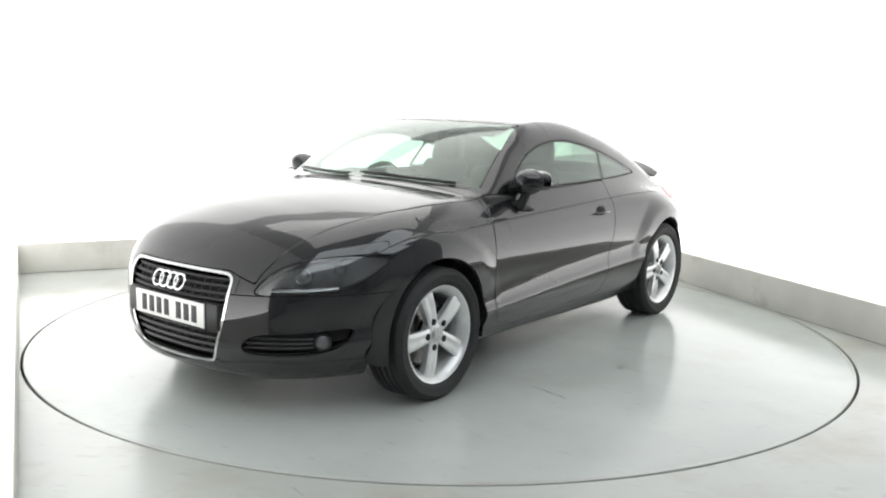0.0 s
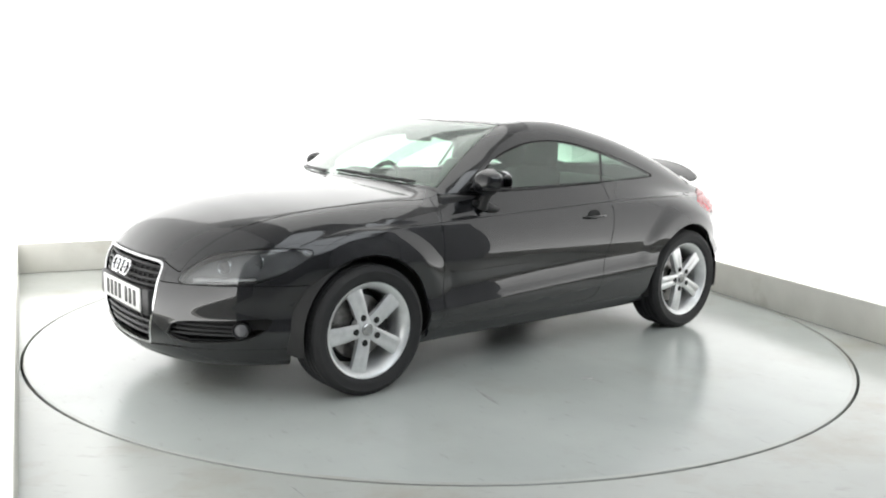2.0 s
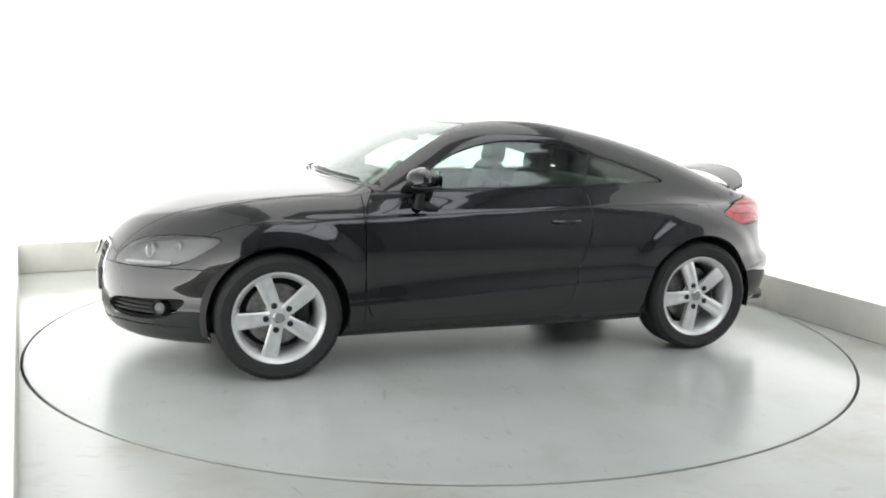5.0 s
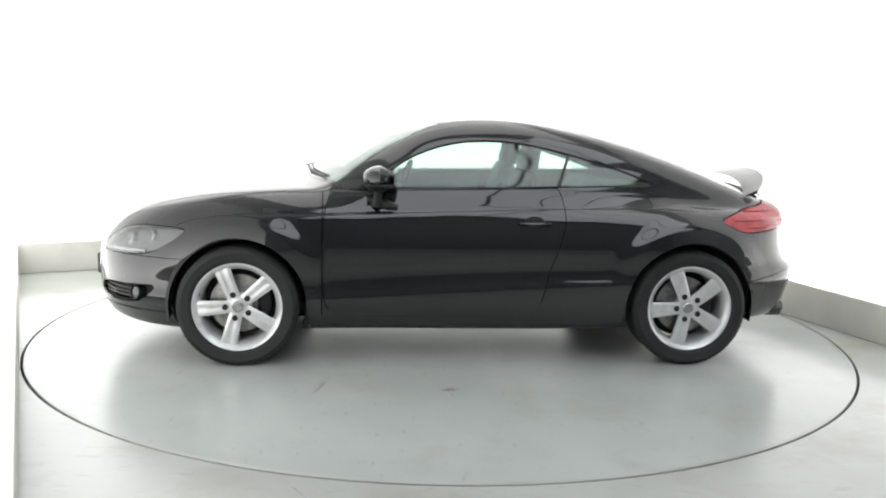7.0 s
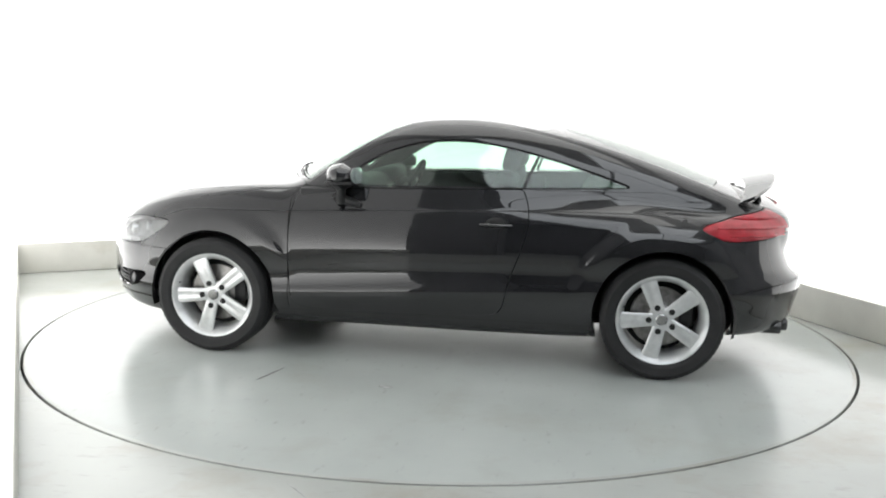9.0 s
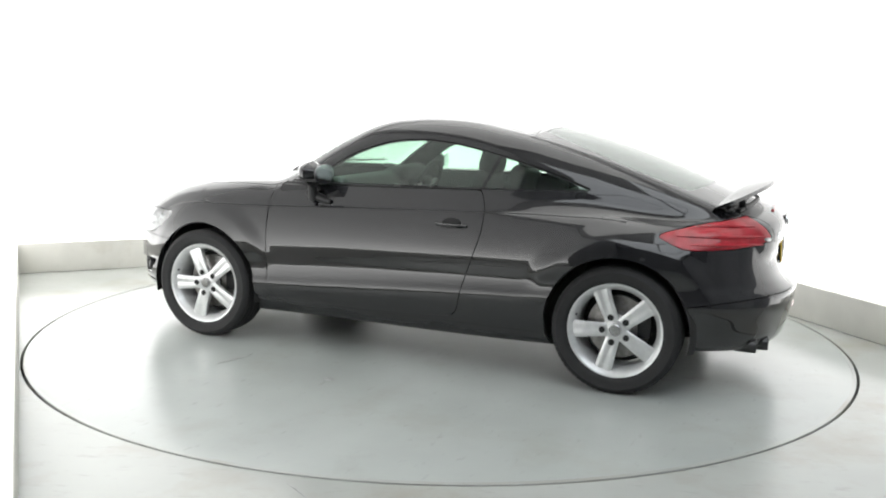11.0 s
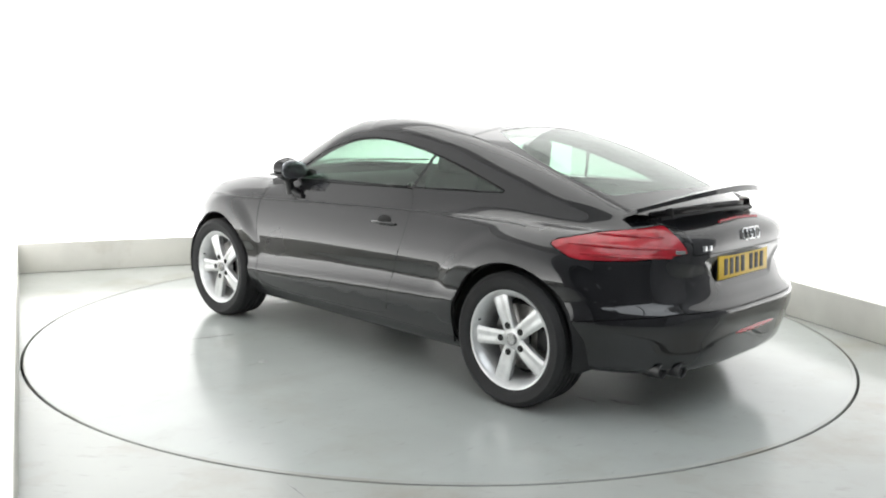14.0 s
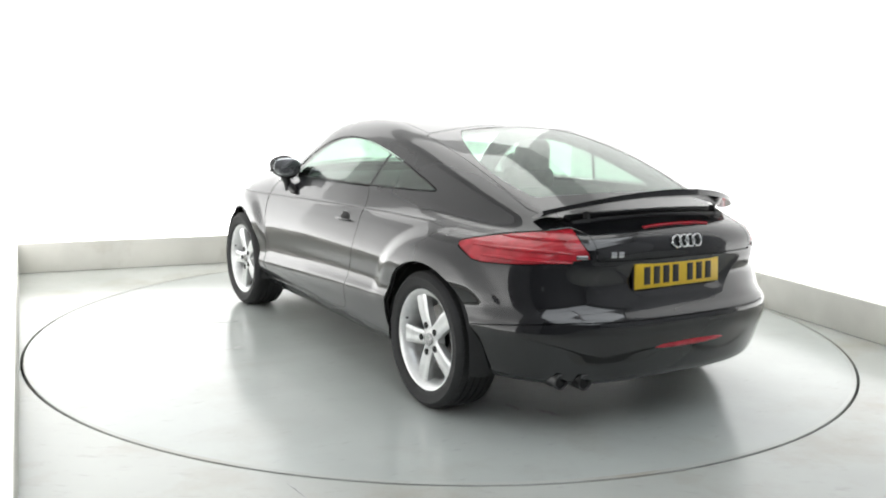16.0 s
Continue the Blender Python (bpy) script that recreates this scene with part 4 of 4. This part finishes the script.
        part("recess_shade", cup, CAVITY, door, "raised dark patch drawn as the shaded handle recess", Matrix.Translation(q + n * -0.003))
        bar = tube([(-0.085, 0.012 * side, 0), (-0.05, 0.024 * side, 0), (0.0, 0.028 * side, 0), (0.05, 0.024 * side, 0), (0.085, 0.012 * side, 0)], lambda t: 0.006 + 0.002 * math.sin(math.pi * t), 10)
        part("door_handle", bar, PAINT, door, "black bar handle", Matrix.Translation(q))
    sills, sheet = carve(sheet, sill_field, GAP * 0.6)
    for half in halves(sills):
        panel("sill", half, PAINT, car)
    front, sheet = carve(sheet, front_bumper_field, GAP)
    fogs, front = carve(front, fog_field)
    lip, front = carve(front, lambda p: p[:, 2] - 0.268 + 0.09 * np.clip(0.45 - np.abs(p[:, 1]), 0, 1), GAP)
    bumper = panel("front_bumper", front, PAINT, car, "", 0.02)
    panel("front_lip", lip, PAINT, car, "black lower lip of the bumper", 0.02, -0.006)
    for half, side in zip(halves(fogs), (1, -1)):
        panel("intake", half, CAVITY, bumper, "dark lower air intake", 0.01, 0.06)
        for z in (0.325, 0.352, 0.378):
            line = []
            for k in range(7):
                u = radians(27 + 3.2 * k)
                q, n = on_skin(1.2, 0, z, (-math.cos(u), -side * math.sin(u), 0))
                line.append(q - n * 0.025)
            part("intake_slat", tube(line, 0.006, 6), TRIM, bumper, "black intake slat")
        u = radians(48.5)
        q, n = on_skin(1.2, 0, 0.362, (-math.cos(u), -side * math.sin(u), 0))
        rot = n.to_track_quat("Y", "Z").to_matrix().to_4x4()
        fog = part("fog_lamp", lathe([(0.030, 0.0), (0.036, 0.006), (0.040, 0.0), (0.042, -0.05)], 28), TRIM, bumper, "round fog lamp", Matrix.Translation(q - n * 0.018) @ rot)
        part("fog_lens", lathe([(0.0, 0.002), (0.02, 0.0), (0.032, -0.006), (0.0, -0.02)], 24), LAMP_DARK, bumper, "clear fog lamp lens", Matrix.Translation(q - n * 0.018) @ rot)
    rear, sheet = carve(sheet, rear_bumper_field, GAP)
    rear_bumper = panel("rear_bumper", rear, PAINT, car, "", 0.02)
    dish_field = lambda p: both(PLATE_DISH(p[:, 1], p[:, 2]), p[:, 0] + 1.7)
    dish, sheet = carve(sheet, dish_field, 0.0)
    dp, dn, dt = dish
    depth = 0.009 * step(0.0, 0.035, -dish_field(dp))
    dp = dp + np.stack([depth, depth * 0, depth * 0], 1)
    # shade the dish by its own shape
    fn = np.cross(dp[dt[:, 1]] - dp[dt[:, 0]], dp[dt[:, 2]] - dp[dt[:, 0]])
    vn = np.zeros_like(dp)
    for k in range(3):
        np.add.at(vn, dt[:, k], fn)
    vn /= np.maximum(np.linalg.norm(vn, axis=1, keepdims=True), 1e-12)
    panel("plate_recess", (dp, vn, dt), PAINT, car, "black recess round the number plate", 0.01)
    gate, sheet = carve(sheet, tailgate_field, GAP)
    tailgate = panel("tailgate", gate, PAINT, car)
    roof, sheet = carve(sheet, roof_field, GAP * 0.7)
    panel("roof", roof, PAINT, car)
    wings, sheet = carve(sheet, lambda p: both(0.79 - p[:, 0], 0.4 - np.abs(p[:, 1])), GAP)
    for half in halves(wings):
        panel("front_wing", half, PAINT, car)
    panel("body", sheet, PAINT, car, "black body sides and roof pillars")

    for sx in (1, -1):
        for sy in (1, -1):
            build_wheel(car, sx * WHEEL_X, sy)
            wheel_liner(car, sx * WHEEL_X, sy)
    for side in (1, -1):
        build_mirror(car, side)
    build_cabin(car)

    build_plate(car, "number_plate", pose(2.116, 0.0, 0.458, 0, 0, 90), PLATE_WHITE, "white front number plate with dark bars")
    build_plate(car, "number_plate", pose(-1.958, 0.03, 0.695, 0, 0, -90) @ pose(0, 0, 0, -4, 0, 0), PLATE_YELLOW, "yellow rear number plate with dark bars")
    q, n = on_skin(1.9, 0, 0.588, (-1, 0, 0))
    build_rings(car, q - n * 0.006, n, 0.036, 0.054, 0.0062, "chrome badge of four rings")
    q, n = on_skin(-1.9, 0.0, 0.836, (1, 0, 0))
    build_rings(car, q, n, 0.027, 0.040, 0.0045, "chrome badge of four rings")
    for k in (0, 1):
        q, n = on_skin(-1.9, 0.40 - 0.036 * k, 0.795, (1, 0, 0))
        rot = n.to_track_quat("-Y", "Z").to_matrix().to_4x4()
        part("badge", box((0.028, 0.005, 0.026), 0.003), CHROME, car, "small chrome model badge", Matrix.Translation(q) @ rot)

    # raised rear spoiler
    wing = bmesh.new()
    rows = []
    for i in range(25):
        y = -0.60 + 1.20 * i / 24
        e = abs(y) / 0.60
        row = []
        chord = 0.17 * (1 - 0.55 * e ** 3)
        for dx, dz in ((0.0, 0.0), (0.25, 0.010), (0.6, 0.012), (1.0, 0.016), (1.0, -0.014), (0.6, -0.018), (0.25, -0.008)):
            row.append(wing.verts.new((SPOILER_X + 0.10 * e * e - dx * chord, y, SPOILER_Z - 0.088 * e ** 2.2 + dz * (1 - 0.4 * e) + 0.03 * dx)))
        rows.append(row)
    for a, b in zip(rows, rows[1:]):
        for k in range(7):
            wing.faces.new((a[k], a[(k + 1) % 7], b[(k + 1) % 7], b[k]))
    wing.faces.new(rows[0][::-1])
    wing.faces.new(rows[-1])
    bmesh.ops.recalc_face_normals(wing, faces=wing.faces)
    spoiler = part("spoiler", wing, PAINT, car, "raised black rear spoiler")
    for s in (1, -1):
        part("strut", box((0.034, 0.012, 0.055), 0.004, pose(SPOILER_X - 0.03, s * 0.40, SPOILER_Z - 0.080, 0, 12, 0)), TRIM, spoiler, "black spoiler strut")
    for k, (dx, dz) in enumerate(((-0.03, -0.058), (-0.08, -0.075))):
        line = []
        for i in range(15):
            y = -0.47 + 0.94 * i / 14
            q, n = on_skin(SPOILER_X + dx + 0.07 * (y / 0.5) ** 2, y, 1.2, (0, 0, -1))
            line.append(q + n * 0.002)
        part("slot", tube(line, 0.012, 8), TRIM, spoiler, "black spoiler slot")
    line = []
    for i in range(9):
        y = -0.20 + 0.40 * i / 8
        q, n = on_skin(SPOILER_X - 0.17, y, 1.2, (0, 0, -1))
        line.append(q + n * 0.001)
    part("brake_light", tube(line, 0.009, 8), RED_LENS, tailgate, "red high brake light")

    line = []
    for i in range(9):
        q, n = on_skin(-1.9, -0.22 + 0.44 * i / 8, 0.395, (1, 0, 0))
        line.append(q - n * 0.004)
    part("rear_fog_lamp", tube(line, lambda t: 0.004 + 0.012 * math.sin(math.pi * min(1, max(0, t))) ** 0.5, 8), RED_LENS, rear_bumper, "red rear fog lamp strip")
    for y in (0.52, 0.605):
        q, n = on_skin(-1.7, y, 0.268, (1, 0, 0))
        at = pose(q.x - 0.012, y, 0.258, 0, 0, 90)
        pipe = part("tailpipe", lathe([(0.030, -0.10), (0.030, 0.0), (0.033, 0.004), (0.036, 0.0), (0.036, -0.10)], 28), PIPE, rear_bumper, "round sooty steel tailpipe", at)
        part("pipe_inside", lathe([(0.0, -0.012), (0.030, -0.012), (0.030, -0.03), (0.0, -0.03)], 20), CAVITY, rear_bumper, "dark pipe mouth", at)

    # wipers along the foot of the windscreen
    for y0, y1 in ((0.05, 0.60), (-0.58, -0.02)):
        line = []
        for i in range(9):
            y = y0 + (y1 - y0) * i / 8
            q, n = on_skin(0.925 - 0.43 * y * y - 0.02 + 0.03 * (i / 8), y, 1.5, (0, 0, -1))
            line.append(q + n * 0.010)
        arm = part("wiper", tube(line, 0.006, 6), TRIM, car, "black wiper")
        part("wiper_blade", tube([p + Vector((-0.02, 0, 0.004)) for p in line], 0.004, 6), RUBBER, arm, "rubber blade")
    return car


SPOILER_X, SPOILER_Z = -1.73, 1.012
car = build_car()


def motions():
    rows = [(float(k), pose(0, 0, 0, 0, 0, turn(k))) for k in range(0, 17)]
    walk(turntable, rows)
    walk(car, [(t, m @ CAR_ON_TABLE) for t, m in rows])


motions()
